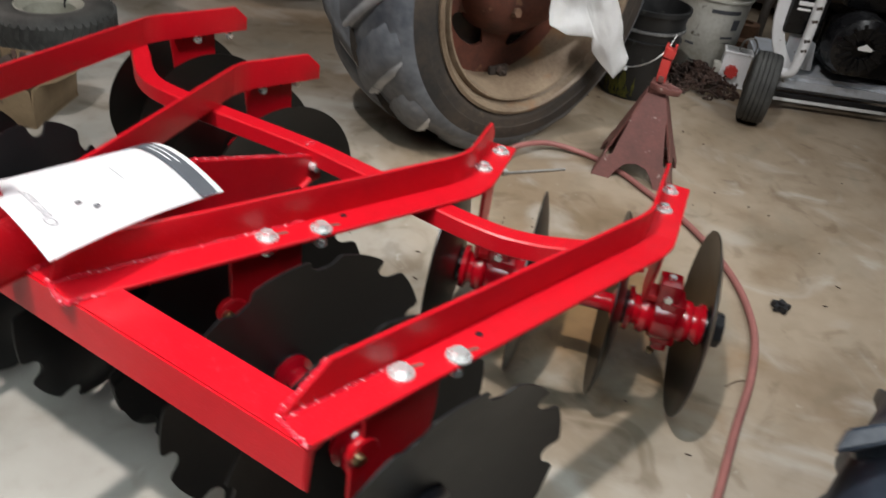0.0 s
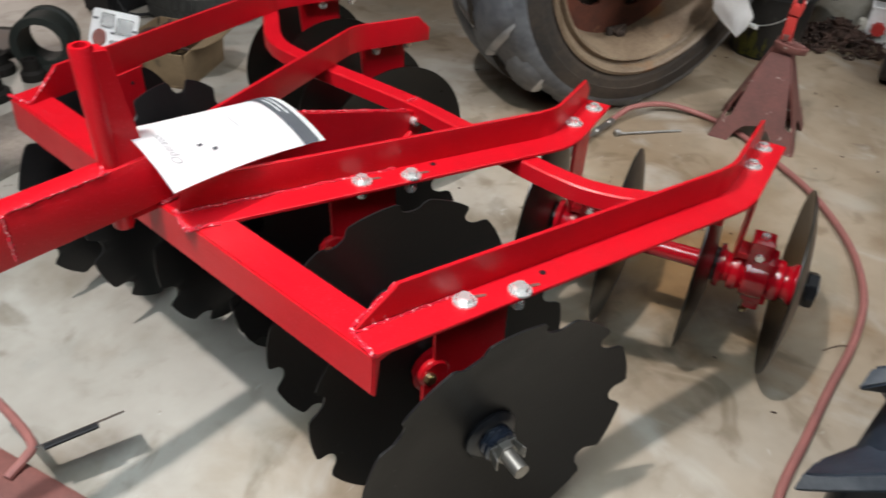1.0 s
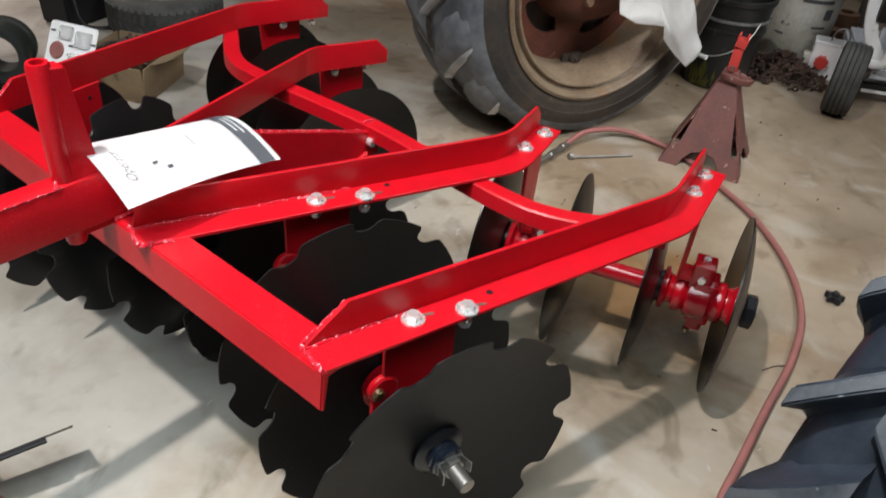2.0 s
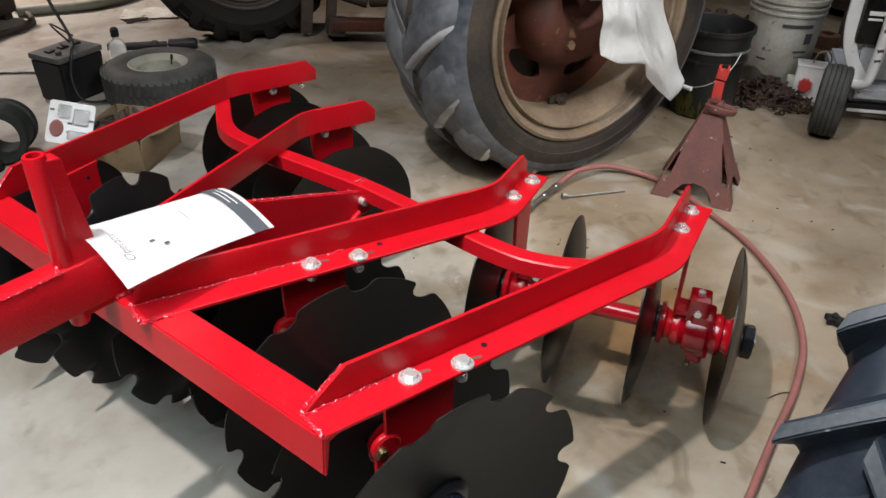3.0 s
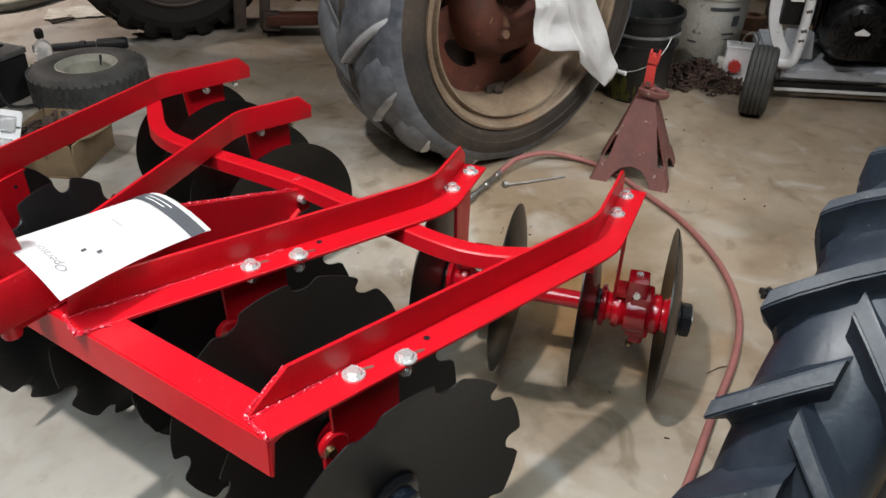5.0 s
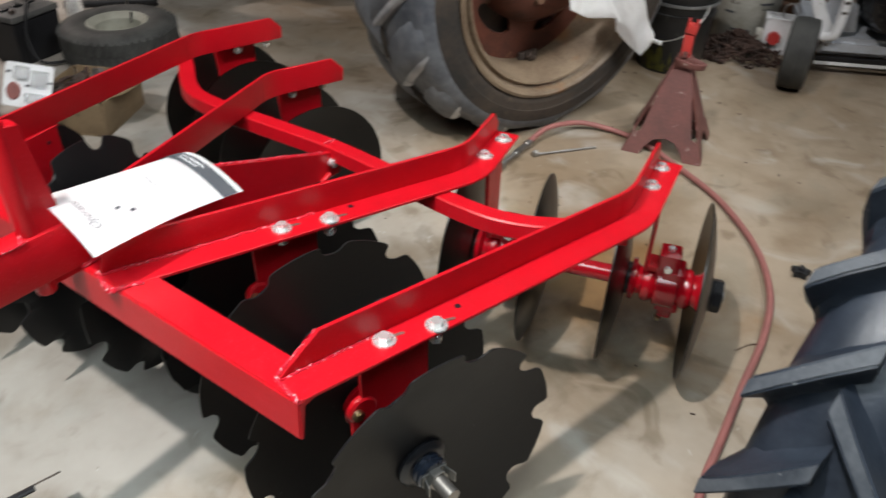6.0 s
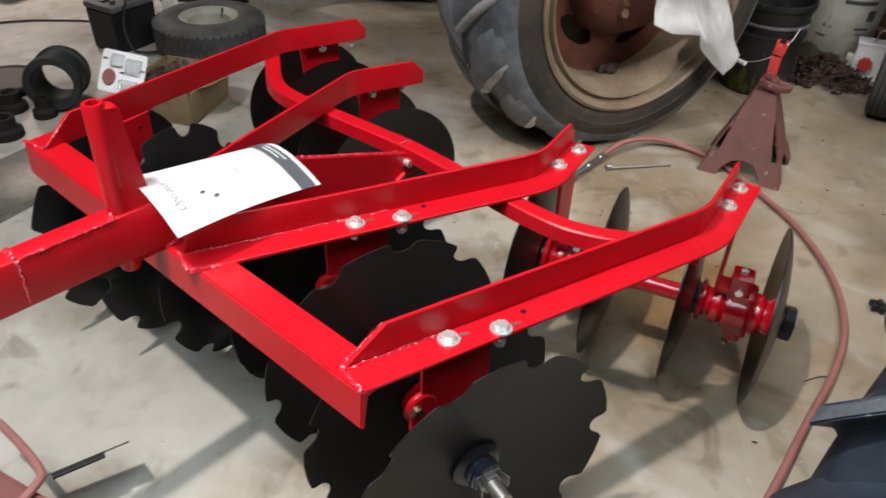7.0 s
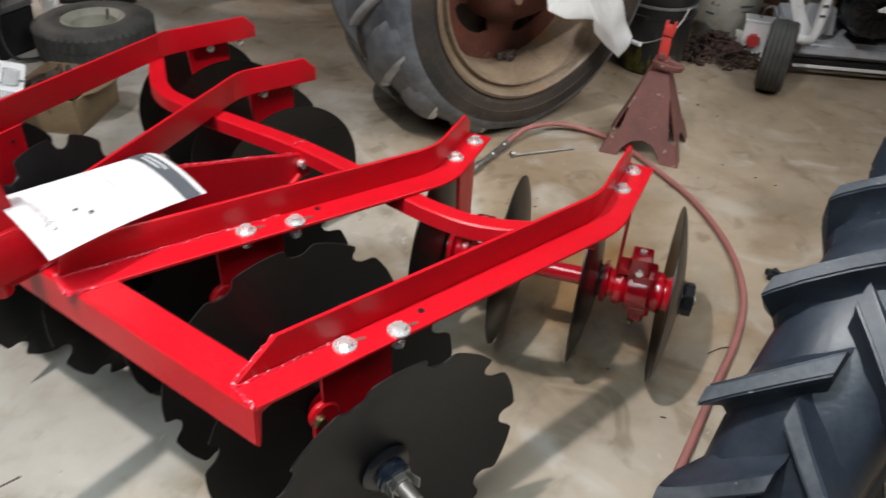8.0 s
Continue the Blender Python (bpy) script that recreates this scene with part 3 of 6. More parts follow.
    bar = part("drawbar", bm, RED, harrow, "red box section drawbar in front of the mast")
    bm = bmesh.new()
    sweep(bm, [(-0.22, 0, 0.557), (-0.62, 0, 0.552)], rounded_rect(0.030, 0.068, 0.004, 2))
    part("drawbar_tongue", bm, RED, bar)
    weld(bar, WELD, (-0.222, -0.016, 0.600), (-0.222, 0.018, 0.600), 0.0045, 31)
    weld(bar, WELD, (-0.222, -0.0205, 0.598), (-0.222, -0.0205, 0.525), 0.0036, 32)
    weld(bar, WELD, (-0.075, -0.0195, 0.600), (-0.215, -0.0195, 0.600), 0.0024, 33)


def blade(notched, DISC_R):
    """A dished disc blade; concave side towards local +z, rim in the plane z = 0."""
    seg, rings = 240, 9
    bm = bmesh.new()
    deep = 0.040 if notched else 0.030
    sphere = (DISC_R ** 2 + deep ** 2) / (2 * deep)

    def rim(a):
        if not notched:
            return DISC_R
        step = 2 * math.pi / 10
        d = (a + step / 2) % step - step / 2
        s = DISC_R * math.sin(d)
        return DISC_R * math.cos(d) - math.sqrt(0.0255 ** 2 - s * s) if abs(s) < 0.0255 else DISC_R

    def depth(r):
        return (sphere - math.sqrt(sphere ** 2 - r * r)) - deep

    layers = []
    for off in (0.0, -0.0048):
        lay = []
        for k in range(rings + 1):
            row = []
            for i in range(seg):
                a = 2 * math.pi * i / seg
                r = 0.018 + (DISC_R - 0.018) * k / rings
                r = min(r, rim(a) - 0.0004 * (rings - k)) if k >= rings - 3 else r
                r = max(r, 0.018)
                edge = 0.0016 if (k == rings and off) else 0
                row.append(bm.verts.new((r * math.cos(a), r * math.sin(a), depth(r) + off + edge)))
            lay.append(row)
        layers.append(lay)
        for k in range(rings):
            for i in range(seg):
                j = (i + 1) % seg
                bm.faces.new((lay[k][i], lay[k][j], lay[k + 1][j], lay[k + 1][i]))
    for k in (0, rings):
        for i in range(seg):
            j = (i + 1) % seg
            bm.faces.new((layers[0][k][i], layers[0][k][j], layers[1][k][j], layers[1][k][i]))
    return mesh_of("blade_notched" if notched else "blade_plain", bm, DISC if notched else DISC2, 40)


NOTCHED, PLAIN = blade(True, FRONT_R), blade(False, REAR_R)


def bearing_bmesh():
    """Spool and bearing housing along local z, centred."""
    bm = bmesh.new()
    lathe(bm, [(0.020, -0.078), (0.046, -0.078), (0.048, -0.068), (0.034, -0.062), (0.031, -0.054), (0.043, -0.050), (0.046, -0.040), (0.043, -0.030),
               (0.038, -0.026), (0.048, -0.022), (0.050, 0.0), (0.048, 0.022), (0.038, 0.026), (0.043, 0.032), (0.046, 0.042), (0.044, 0.052), (0.036, 0.056),
               (0.038, 0.066), (0.045, 0.072), (0.045, 0.079), (0.020, 0.079)], 32, closed=True)
    box(bm, 0.066, 0.104, 0.050, pose(0, 0.002, 0.010), 0.007)
    box(bm, 0.054, 0.062, 0.046, pose(0, 0.062, -0.004), 0.006)
    box(bm, 0.044, 0.030, 0.034, pose(0, -0.062, 0.010), 0.009)
    return bm


BEARING = mesh_of("bearing_housing", bearing_bmesh(), CASTRED, 40)


def gang(x_outer, y_outer, step, angle, side, notched, hub_out):
    """Four blades on one axle. The axle runs from the outer end to the inner; angle is its slant in plan."""
    inward = Vector((math.sin(angle), -side * math.cos(angle), 0))
    start = Vector((x_outer, side * y_outer, FRONT_R if notched else REAR_R))
    z_axis = -inward                     # outward along the axle
    x_axis = Vector((0, 0, 1)).cross(z_axis).normalized()
    y_axis = z_axis.cross(x_axis)
    base = Matrix((x_axis, y_axis, z_axis)).transposed().to_4x4()
    base.translation = start

    face = 1 if notched else -1          # front blades open outward, rear blades inward
    dish = -0.040 if notched else 0.030
    end = 0.046 if notched else 0.066
    bm = bmesh.new()
    rod(bm, base @ Vector((0, 0, end)), base @ Vector((0, 0, -3 * step + dish - 0.035)), 0.013, 14)
    axle = part("gang_axle", bm, STEEL, harrow, "square shanked steel gang axle")
    for i in range(4):
        turn = Matrix.Rotation(radians(23 * i + (11 if side > 0 else 0)), 4, "Z")
        flip = Matrix.Rotation(radians(180), 4, "X") if face < 0 else Matrix()
        part("disc_blade", NOTCHED if notched else PLAIN, None, axle, "black notched disc blade" if notched else "smooth edged dark disc blade",
             base @ Matrix.Translation((0, 0, -step * i)) @ flip @ turn)
    # spools and bearings between the blades
    for i in range(3):
        mid = base @ Matrix.Translation((0, 0, -step * (i + 0.5) + dish))
        if i == 1:
            bm = bmesh.new()
            lathe(bm, [(0.014, -step / 2 + 0.004), (0.034, -step / 2 + 0.004), (0.034, -step / 2 + 0.014), (0.021, -step / 2 + 0.020), (0.021, step / 2 - 0.020),
                       (0.034, step / 2 - 0.014), (0.034, step / 2 - 0.004), (0.014, step / 2 - 0.004)], 24, mid, closed=True)
            part("spool", bm, CASTRED, axle, "red tubular spacer spool")
        else:
            part("bearing_housing", BEARING, None, axle, "ribbed red cast bearing housing", mid)
            bm = bmesh.new()
            lathe(bm, [(0, -0.101), (0.007, -0.100), (0.009, -0.090), (0, -0.088)], 12, mid @ Matrix.Rotation(radians(-90), 4, "X"))
            part("grease_plug", bm, BRASS, axle, "yellow zinc grease plug")
            for sx in (-1, 1):
                bm = bmesh.new()
                prism(bm, circle(0.0085, 6), 0.009, mid @ (pose(0, 0.096, -0.004) @ Matrix.Rotation(radians(90), 4, "X") if sx < 0 else pose(-0.030, 0.062, -0.004) @ Matrix.Rotation(radians(90), 4, "Y")))
                part("housing_bolt", bm, ZINC, axle, "zinc housing bolt")
            for sz in (-1, 1):
                bm = bmesh.new()
                lathe(bm, [(0.014, 0), (0.036, 0), (0.037, 0.006), (0.034, 0.009), (0.014, 0.010)], 24,
                      mid @ (pose(0, 0, 0.078) if sz > 0 else pose(0, 0, -0.078, 180)), closed=True)
                part("end_washer", bm, BLACK, axle, "black dished washer")
    # outer end: bell washer, locking plate and nut
    tip = base @ Matrix.Translation((0, 0, dish))
    if notched:
        bm = bmesh.new()
        lathe(bm, [(0.012, 0.002), (0.044, 0.002), (0.046, 0.008), (0.040, 0.014), (0.032, 0.016), (0.012, 0.016)], 32, tip, closed=True)
        part("bell_washer", bm, BLACK, axle, "black dished end washer")
        bm = bmesh.new()
        lathe(bm, [(0.012, 0.014), (0.027, 0.014), (0.029, 0.017), (0.029, 0.023), (0.0275, 0.025), (0.029, 0.027), (0.029, 0.033), (0.026, 0.036), (0.012, 0.036)], 32, tip, closed=True)
        part("end_sleeve", bm, SLEEVE, axle, "glossy blue-black end sleeve")
        tip = tip @ pose(0, 0, -0.012)
        bm = bmesh.new()
        prism(bm, circle(0.0185, 6), 0.014, tip @ pose(0, 0, 0.055))
        lathe(bm, [(0, 0.098), (0.0085, 0.097), (0.0105, 0.093), (0.0105, 0.055), (0, 0.055)], 16, tip)
        part("axle_nut", bm, STEEL, axle, "bare steel axle nut and bolt end")
        bm = bmesh.new()
        box(bm, 0.046, 0.026, 0.0025, tip @ pose(0, 0, 0.0490))
        box(bm, 0.0025, 0.022, 0.024, tip @ pose(0.0225, 0, 0.060, 0, 14, 0))
        box(bm, 0.0025, 0.022, 0.024, tip @ pose(-0.0225, 0, 0.060, 0, -14, 0))
        part("lock_plate", bm, STEEL, axle, "folded steel lock plate")
    else:
        bm = bmesh.new()
        lathe(bm, [(0.012, 0.000), (0.040, 0.000), (0.041, 0.006), (0.034, 0.011), (0.012, 0.012)], 28, tip, closed=True)
        prism(bm, circle(0.038, 8), 0.022, tip @ pose(0, 0, 0.020))
        bmesh.ops.bevel(bm, geom=[e for e in bm.edges if e.calc_length() > 0.015], offset=0.002, segments=2, affect="EDGES")
        part("axle_nut", bm, BLACK, axle, "large black end nut")
    return base, dish, step


def hanger(base, dish, step, i, off):
    """A plate square to the gang axle, folded over under two rail bolts, that carries the bearing at gap i."""
    mid = base @ Matrix.Translation((0, 0, -step * (i + 0.5) + dish))
    foot = mid.translation
    inward = -(base.to_3x3() @ Vector((0, 0, 1)))
    dw = Vector((inward.y, -inward.x, 0)).normalized()
    if dw.x < 0:
        dw = -dw
    front = base.translation.x < 0.5
    s0, s1 = (-0.075, 0.050) if front else (-0.086, 0.036)

    def under(p, drop=0.0068):
        q = FRAME.inverted() @ Vector((p.x, p.y, 0.5))
        return FRAME @ Vector((q.x, q.y, -drop))

    def solid(ring, nrm):
        bm = bmesh.new()
        a = [bm.verts.new(p - nrm / 2) for p in ring]
        b = [bm.verts.new(p + nrm / 2) for p in ring]
        bm.faces.new(a[::-1])
        bm.faces.new(b)
        k = len(ring)
        for j in range(k):
            bm.faces.new((a[j], a[(j + 1) % k], b[(j + 1) % k], b[j]))
        bmesh.ops.bevel(bm, geom=[e for e in bm.edges if e.calc_length() > 0.012], offset=0.0012, segments=1, affect="EDGES")
        return bm

    def at(s, z):
        p = foot + inward * off + dw * s
        return Vector((p.x, p.y, z))

    ta, tb = under(at(s0, 0)).z, under(at(s1, 0)).z
    if front:
        ring = [at(s0, ta), at(s1, tb), at(s1, 0.372), at(0.036, 0.276), at(-0.060, 0.276), at(s0 + 0.003, 0.300)]
    else:
        ring = [at(s0, ta), at(s1, tb), at(s1 - 0.002, 0.360), at(0.034, 0.244), at(-0.034, 0.244), at(s0 + 0.010, 0.350)]
    h = part("hanger", solid(ring, inward * 0.0075), RED, harrow, "red plate hanger between rail and gang")
    # folded top flange under the rail
    fold = inward * (-0.036 if front else 0.022)
    more = 0.010 if front else -0.004
    p = [at(s0, 0), at(s1 + more, 0), at(s1 + more, 0) + fold, at(s0, 0) + fold]
    part("top_flange", solid([under(q, 0.0110) for q in p], Vector((0, 0, 0.0072))), RED, h)
    bm = bmesh.new()
    box(bm, 0.050, 0.014, 0.034 + abs(off) * 0.7, mid @ pose(0, 0.052, -off * 0.40), 0.003)
    part("clamp", bm, RED, h)
    turn = Matrix((dw, Vector((0, 0, 1)), dw.cross(Vector((0, 0, 1))))).transposed().to_4x4()
    # two web holes, their darkness put in as solid black discs
    for sx in (0.3, 0.75):
        bm = bmesh.new()
        lathe(bm, [(0, -0.0052), (0.0042, -0.0052), (0.0042, 0.0052), (0, 0.0052)], 12, Matrix.Translation(at(s0 + (s1 - s0) * sx, min(ta, tb) - 0.026)) @ turn)
        part("bolt_hole", bm, BLACK, h, "black disc standing in for the shade of a bolt hole")
    if front:
        # rounded scraper bracket at the leading edge of the web
        c = at(-0.072, 0.362)
        bm = bmesh.new()
        lathe(bm, [(0, -0.007), (0.021, -0.007), (0.025, -0.004), (0.026, 0.0), (0.025, 0.004), (0.021, 0.007), (0, 0.007)], 28, Matrix.Translation(c) @ turn)
        box(bm, 0.026, 0.085, 0.009, Matrix.Translation(c - dw * 0.006 - Vector((0, 0, 0.045))) @ turn, 0.002)
        part("scraper_bracket", bm, RED, h)
        bm = bmesh.new()
        m = Matrix.Translation(c - inward * 0.011 - dw * 0.012) @ turn
        prism(bm, circle(0.0080, 6), 0.010, m)
        lathe(bm, [(0, -0.006), (0.0095, -0.006), (0.0095, 0.003), (0, 0.003)], 16, m)
        part("bolt", bm, BRASS, h, "yellow zinc bracket bolt")


def build_gangs():
    for side in (-1, 1):
        g = gang(0.1784, 0.5616, 0.170, radians(16.55), side, True, True)
        hanger(*g, 0, -0.030)
        hanger(*g, 2, -0.030)
        x, y, off, step, slant = (0.9484, 0.6979, 0.050, 0.1763, -17.6) if side < 0 else (0.9426, 0.789, 0.088, 0.179, -15.8)
        g = gang(x, y, step, radians(slant), side, False, True)
        hanger(*g, 0, off)
        hanger(*g, 2, off)


build_frame()
build_gangs()


# ---- tyres and wheels ----
def bar_tyre(name, parent, m, R, W, rim_r, n, lug_h, lean, mats, skew=1, worn=False, label=""):
    """A farm tyre round local y: moulded carcass with a part for each slanting bar."""
    rc = R - lug_h
    bm = bmesh.new()
    side = [(rim_r - 0.012, 0.33), (rim_r + 0.004, 0.36), (rim_r + 0.02, 0.375), (rim_r + 0.032, 0.405), (rim_r + 0.038, 0.408), (rim_r + 0.05, 0.44), (rim_r + (rc - rim_r) * 0.5, 0.49), (rim_r + (rc - rim_r) * 0.72, 0.488),
            (rc - 0.035, 0.465), (rc - 0.012, 0.42), (rc - 0.004, 0.33), (rc + 0.002, 0.15)]
    if worn:
        side = [(rim_r - 0.012, 0.440), (rim_r + 0.006, 0.468), (rim_r + 0.020, 0.476), (rim_r + 0.030, 0.486), (rim_r + 0.036, 0.484)] + [(rim_r + (rc - rim_r) * 0.35, 0.485), (rc - 0.105, 0.490), (rc - 0.065, 0.476), (rc - 0.035, 0.440), (rc - 0.018, 0.38), (rc - 0.006, 0.27), (rc, 0.15)]
    prof = [(r, -y * W) for r, y in side] + [(rc + 0.003, 0)] + [(r, y * W) for r, y in side[::-1]]
    lathe(bm, prof, 96, Matrix.Rotation(radians(-90), 4, "X"))
    if len(mats) > 2:
        for fc in bm.faces:
            c = fc.calc_center_median()
            fc.material_index = 2 if math.hypot(c.x, c.z) > rc - 0.055 else 0
    tyre = part(name, bm, mats, parent, label, m)
    fresh = ((-0.02, 1.0), (0.12, 1.0), (0.30, 0.99), (0.42, 0.95), (0.475, 0.84), (0.505, 0.40))
    old = ((-0.03, 0.028), (0.10, 0.029), (0.25, 0.022), (0.36, 0.006), (0.425, -0.020), (0.466, -0.062), (0.486, -0.104))
    step = 2 * math.pi / n
    for s in (-1, 1):
        bm = bmesh.new()
        rows = []
        for f, hgt in (old if worn else fresh):
            ang = skew * lean * (0.5 - f)
            y0 = y = s * f * W
            if worn:
                r1, y0 = rc + hgt, y * 0.90
                wb = 0.150 / R * (1 if f < 0.43 else 0.9 if f < 0.47 else 0.6)
            else:
                r1 = rc + lug_h * hgt if f < 0.45 else rc + lug_h * hgt - (f - 0.44) * 0.25
                r0 = rc - 0.006 if f < 0.42 else rc - 0.03 - (f - 0.42) * 0.5
                wt, wb = 0.021 / R, 0.034 / R
                if f > 0.45:
                    wt, wb = wt * 1.25, wb * 1.1
            if not worn:
                line = [(-wb, r0, y0), (-wt, r1, y), (wt, r1, y), (wb, r0, y0)]
            else:
                # a pale worn lip on the lower edge, then a long back sloping to the next bar
                line = [(share * wb, r1 - drop, y + (y0 - y) * min(1.0, drop / 0.04))
                        for share, drop in ((-0.62, 0.046), (-0.50, 0.017), (-0.26, 0.0), (0.22, 0.003), (0.68, 0.017), (1.0, 0.046))]
            rows.append([bm.verts.new((r * math.sin(ang + da), yy, r * math.cos(ang + da))) for da, r, yy in line])
        last, top = len(rows[0]) - 1, len(rows[0]) // 2 - 1
        for u, v in zip(rows, rows[1:]):
            for i in range(last):
                fc = bm.faces.new((u[i], u[i + 1], v[i + 1], v[i]))
                fc.material_index = (1 if i == 1 else 2) if worn else (1 if i == top else 0)
        for row in (rows[0], rows[-1]):
            bm.faces.new(row)
        bmesh.ops.bevel(bm, geom=[e for u, v in zip(rows, rows[1:]) for i in (top, top + 1) for e in u[i].link_edges if v[i] in e.verts],
                        offset=0.009 if worn else 0.005, segments=3, material=-1, affect="EDGES")
        me = mesh_of("lug", bm, mats, 75 if worn else 40)
        for k in range(n):
            part("lug", me, None, tyre, "", Matrix.Rotation(step * (k + (0.5 if s > 0 else 0)), 4, "Y"))
    return tyre


def ring(bm, prof, seg=72):
    return lathe(bm, prof, seg, Matrix.Rotation(radians(90), 4, "X"), closed=True)


def tractor_wheel(w, m, R, W, rim_r, n, mats, rim_mat, skew=1, spin=0.0, dressed=True, lug=0.032, lean=0.45, worn=False, label="", inset=0.0, tyre_w=0.0):
    """Tyre, rim and centre of one wheel as parts of the machine w; its outer face looks along local -y."""
    bar_tyre("tyre", w, m @ Matrix.Translation((0, inset, 0)) @ Matrix.Rotation(radians(spin), 4, "Y"), R, tyre_w or W, rim_r, n, lug, lean, mats, skew, worn, label)
    h = 0.36 * W
    bm = bmesh.new()
    # flanged rim with rolled beads and a stepped well; heights run towards the outer face
    ring(bm, [(rim_r + 0.012, h + 0.010), (rim_r + 0.012, h), (rim_r - 0.004, h - 0.004), (rim_r - 0.010, h - 0.030), (rim_r - 0.016, h - 0.036), (rim_r - 0.020, h - 0.060),
              (rim_r - 0.034, h - 0.068), (rim_r - 0.040, -h + 0.06), (rim_r - 0.012, -h + 0.03), (rim_r + 0.012, -h),
              (rim_r - 0.018, -h), (rim_r - 0.062, -h + 0.06), (rim_r - 0.060, h - 0.085), (rim_r - 0.050, h - 0.066), (rim_r - 0.043, h - 0.020), (rim_r - 0.038, h - 0.006),
              (rim_r - 0.031, h - 0.004), (rim_r - 0.026, h - 0.010), (rim_r - 0.021, h - 0.020), (rim_r - 0.013, h - 0.014), (rim_r - 0.006, h + 0.008), (rim_r + 0.002, h + 0.014)], 96)
    rim = part("rim", bm, rim_mat, w, "dusty brown steel rim with rolled edges", m)
    if dressed:
        # pressed centre with crescent windows
        k = 200
        r_in, r_out = 0.058, rim_r - 0.056

        def bulge(r):
            t = (r - r_in) / (r_out - r_in)
            return 0.012 - 0.030 * (3 * t * t - 2 * t ** 3) + 0.012 * math.exp(-((r - 0.165) / 0.018) ** 2)

        bm = bmesh.new()
        cols = []
        for i in range(k):
            a = 2 * math.pi * i / k
            off = (360 * i / k - 5 + 36) % 72 - 36
            gap = 0.036 * math.sqrt(max(0.0, 1 - (off / 22.0) ** 2))
            mid = 0.208 + 0.012 * (off / 22.0) ** 2 if abs(off) < 22 else 0.220
            rr = [r_in + (mid - gap - r_in) * j / 8 for j in range(9)] + [mid + gap + (r_out - mid - gap) * j / 4 for j in range(5)]
            cols.append(([bm.verts.new((r * math.sin(a), -bulge(r), r * math.cos(a))) for r in rr], gap))
        for (u, ga), (v, gb) in zip(cols, cols[1:] + cols[:1]):
            for j in range(13):
                if j == 8 and (ga > 0 or gb > 0):
                    continue
                bm.faces.new((u[j], v[j], v[j + 1], u[j + 1]))
        bmesh.ops.remove_doubles(bm, verts=bm.verts, dist=0.0002)
        bmesh.ops.solidify(bm, geom=list(bm.faces), thickness=0.014)
        centre = part("wheel_centre", bm, RUSTRED, w, "faded red cast wheel centre with crescent windows", m)
        bm = bmesh.new()
        lathe(bm, [(0, -0.05), (0.255, -0.05), (0.262, -0.06), (0.262, -0.16), (0, -0.16)], 48, Matrix.Rotation(radians(90), 4, "X"))
        part("brake_drum", bm, IRON, centre, "dark greasy brake drum")
        # raised oval casting with a hollow round the axle end
        bm = bmesh.new()
        rows = []
        for k, (t, d) in enumerate(((1.0, -0.030), (0.99, 0.020), (0.93, 0.058), (0.82, 0.082), (0.68, 0.092), (0.54, 0.086), (0.44, 0.068), (0.37, 0.040), (0.33, 0.0), (0.30, -0.035), (0.16, -0.040))):
            e = 1 - t
            cx, cz = 0.030 * e, 0.004 + 0.085 * e
            rows.append([bm.verts.new((cx + 0.196 * t * math.cos(a), -d + (0.020 * math.sin(3 * a + 0.6) * t if 1 < k < 7 else 0), cz + 0.185 * t * math.sin(a))) for a in (2 * math.pi * i / 72 for i in range(72))])
        for u, v in zip(rows, rows[1:]):
            for i in range(72):
                bm.faces.new((u[i], u[(i + 1) % 72], v[(i + 1) % 72], v[i]))
        bm.faces.new(rows[-1])
        part("hub_casting", bm, RUSTRED, centre, "rounded rusty red hub casting", smooth=70)
        for x, z in ((0.050, 0.040), (0.005, 0.055), (0.045, 0.085), (0.010, 0.090)):
            bm = bmesh.new()
            prism(bm, circle(0.013, 6), 0.030, Matrix.Translation((x, 0.022, z)) @ Matrix.Rotation(radians(90), 4, "X"))
            part("axle_bolt", bm, IRON, centre, "dark axle bolt")
        bm = bmesh.new()
        prism(bm, circle(0.016, 6), 0.024, Matrix.Translation((-0.030, -0.084, -0.085)) @ Matrix.Rotation(radians(70), 4, "X"))
        part("casting_plug", bm, RUSTTAN, centre, "rusty square plug")
        for i in range(5):
            a = radians(34 + 72 * i)
            p = Vector(((rim_r - 0.076) * math.sin(a), -0.004, (rim_r - 0.076) * math.cos(a)))
            bm = bmesh.new()
            q = Matrix.Translation(p) @ Matrix.Rotation(a, 4, "Y") @ Matrix.Rotation(radians(90), 4, "X")
            box(bm, 0.078, 0.046, 0.014, q @ pose(0, 0.010, 0), 0.004)
            prism(bm, circle(0.018, 6), 0.024, q @ pose(0, 0, 0.014))
            rod(bm, q @ Vector((0, 0, 0.02)), q @ Vector((0, 0, 0.040)), 0.007)
            part("rim_clamp", bm, IRON, centre, "rusty rim clamp with nut")


tractor = thing("tractor", Matrix(), "old greasy tractor with faded red castings and dusty wheels", "tractor")
tractor_wheel(tractor, pose(1.807, 0.2535, 0.535, 0, 0, -21.2), 0.566, 0.43, 0.379, 14, [OLDRUB, OLDLUG, OLDTREAD], RIM, skew=-1, spin=0.5, lug=0.024, lean=0.72, worn=True, inset=0.066, tyre_w=0.472,
              label="dusty old tyre with worn grey bars")
tractor_wheel(tractor, pose(2.04, 2.20, 0.485, 0, 0, -22), 0.495, 0.30, 0.325, 22, [FARRUB, FARRUB], IRON, skew=-1, spin=9, dressed=False, lug=0.026, lean=0.5,
              label="dark dirty bar tread tyre")


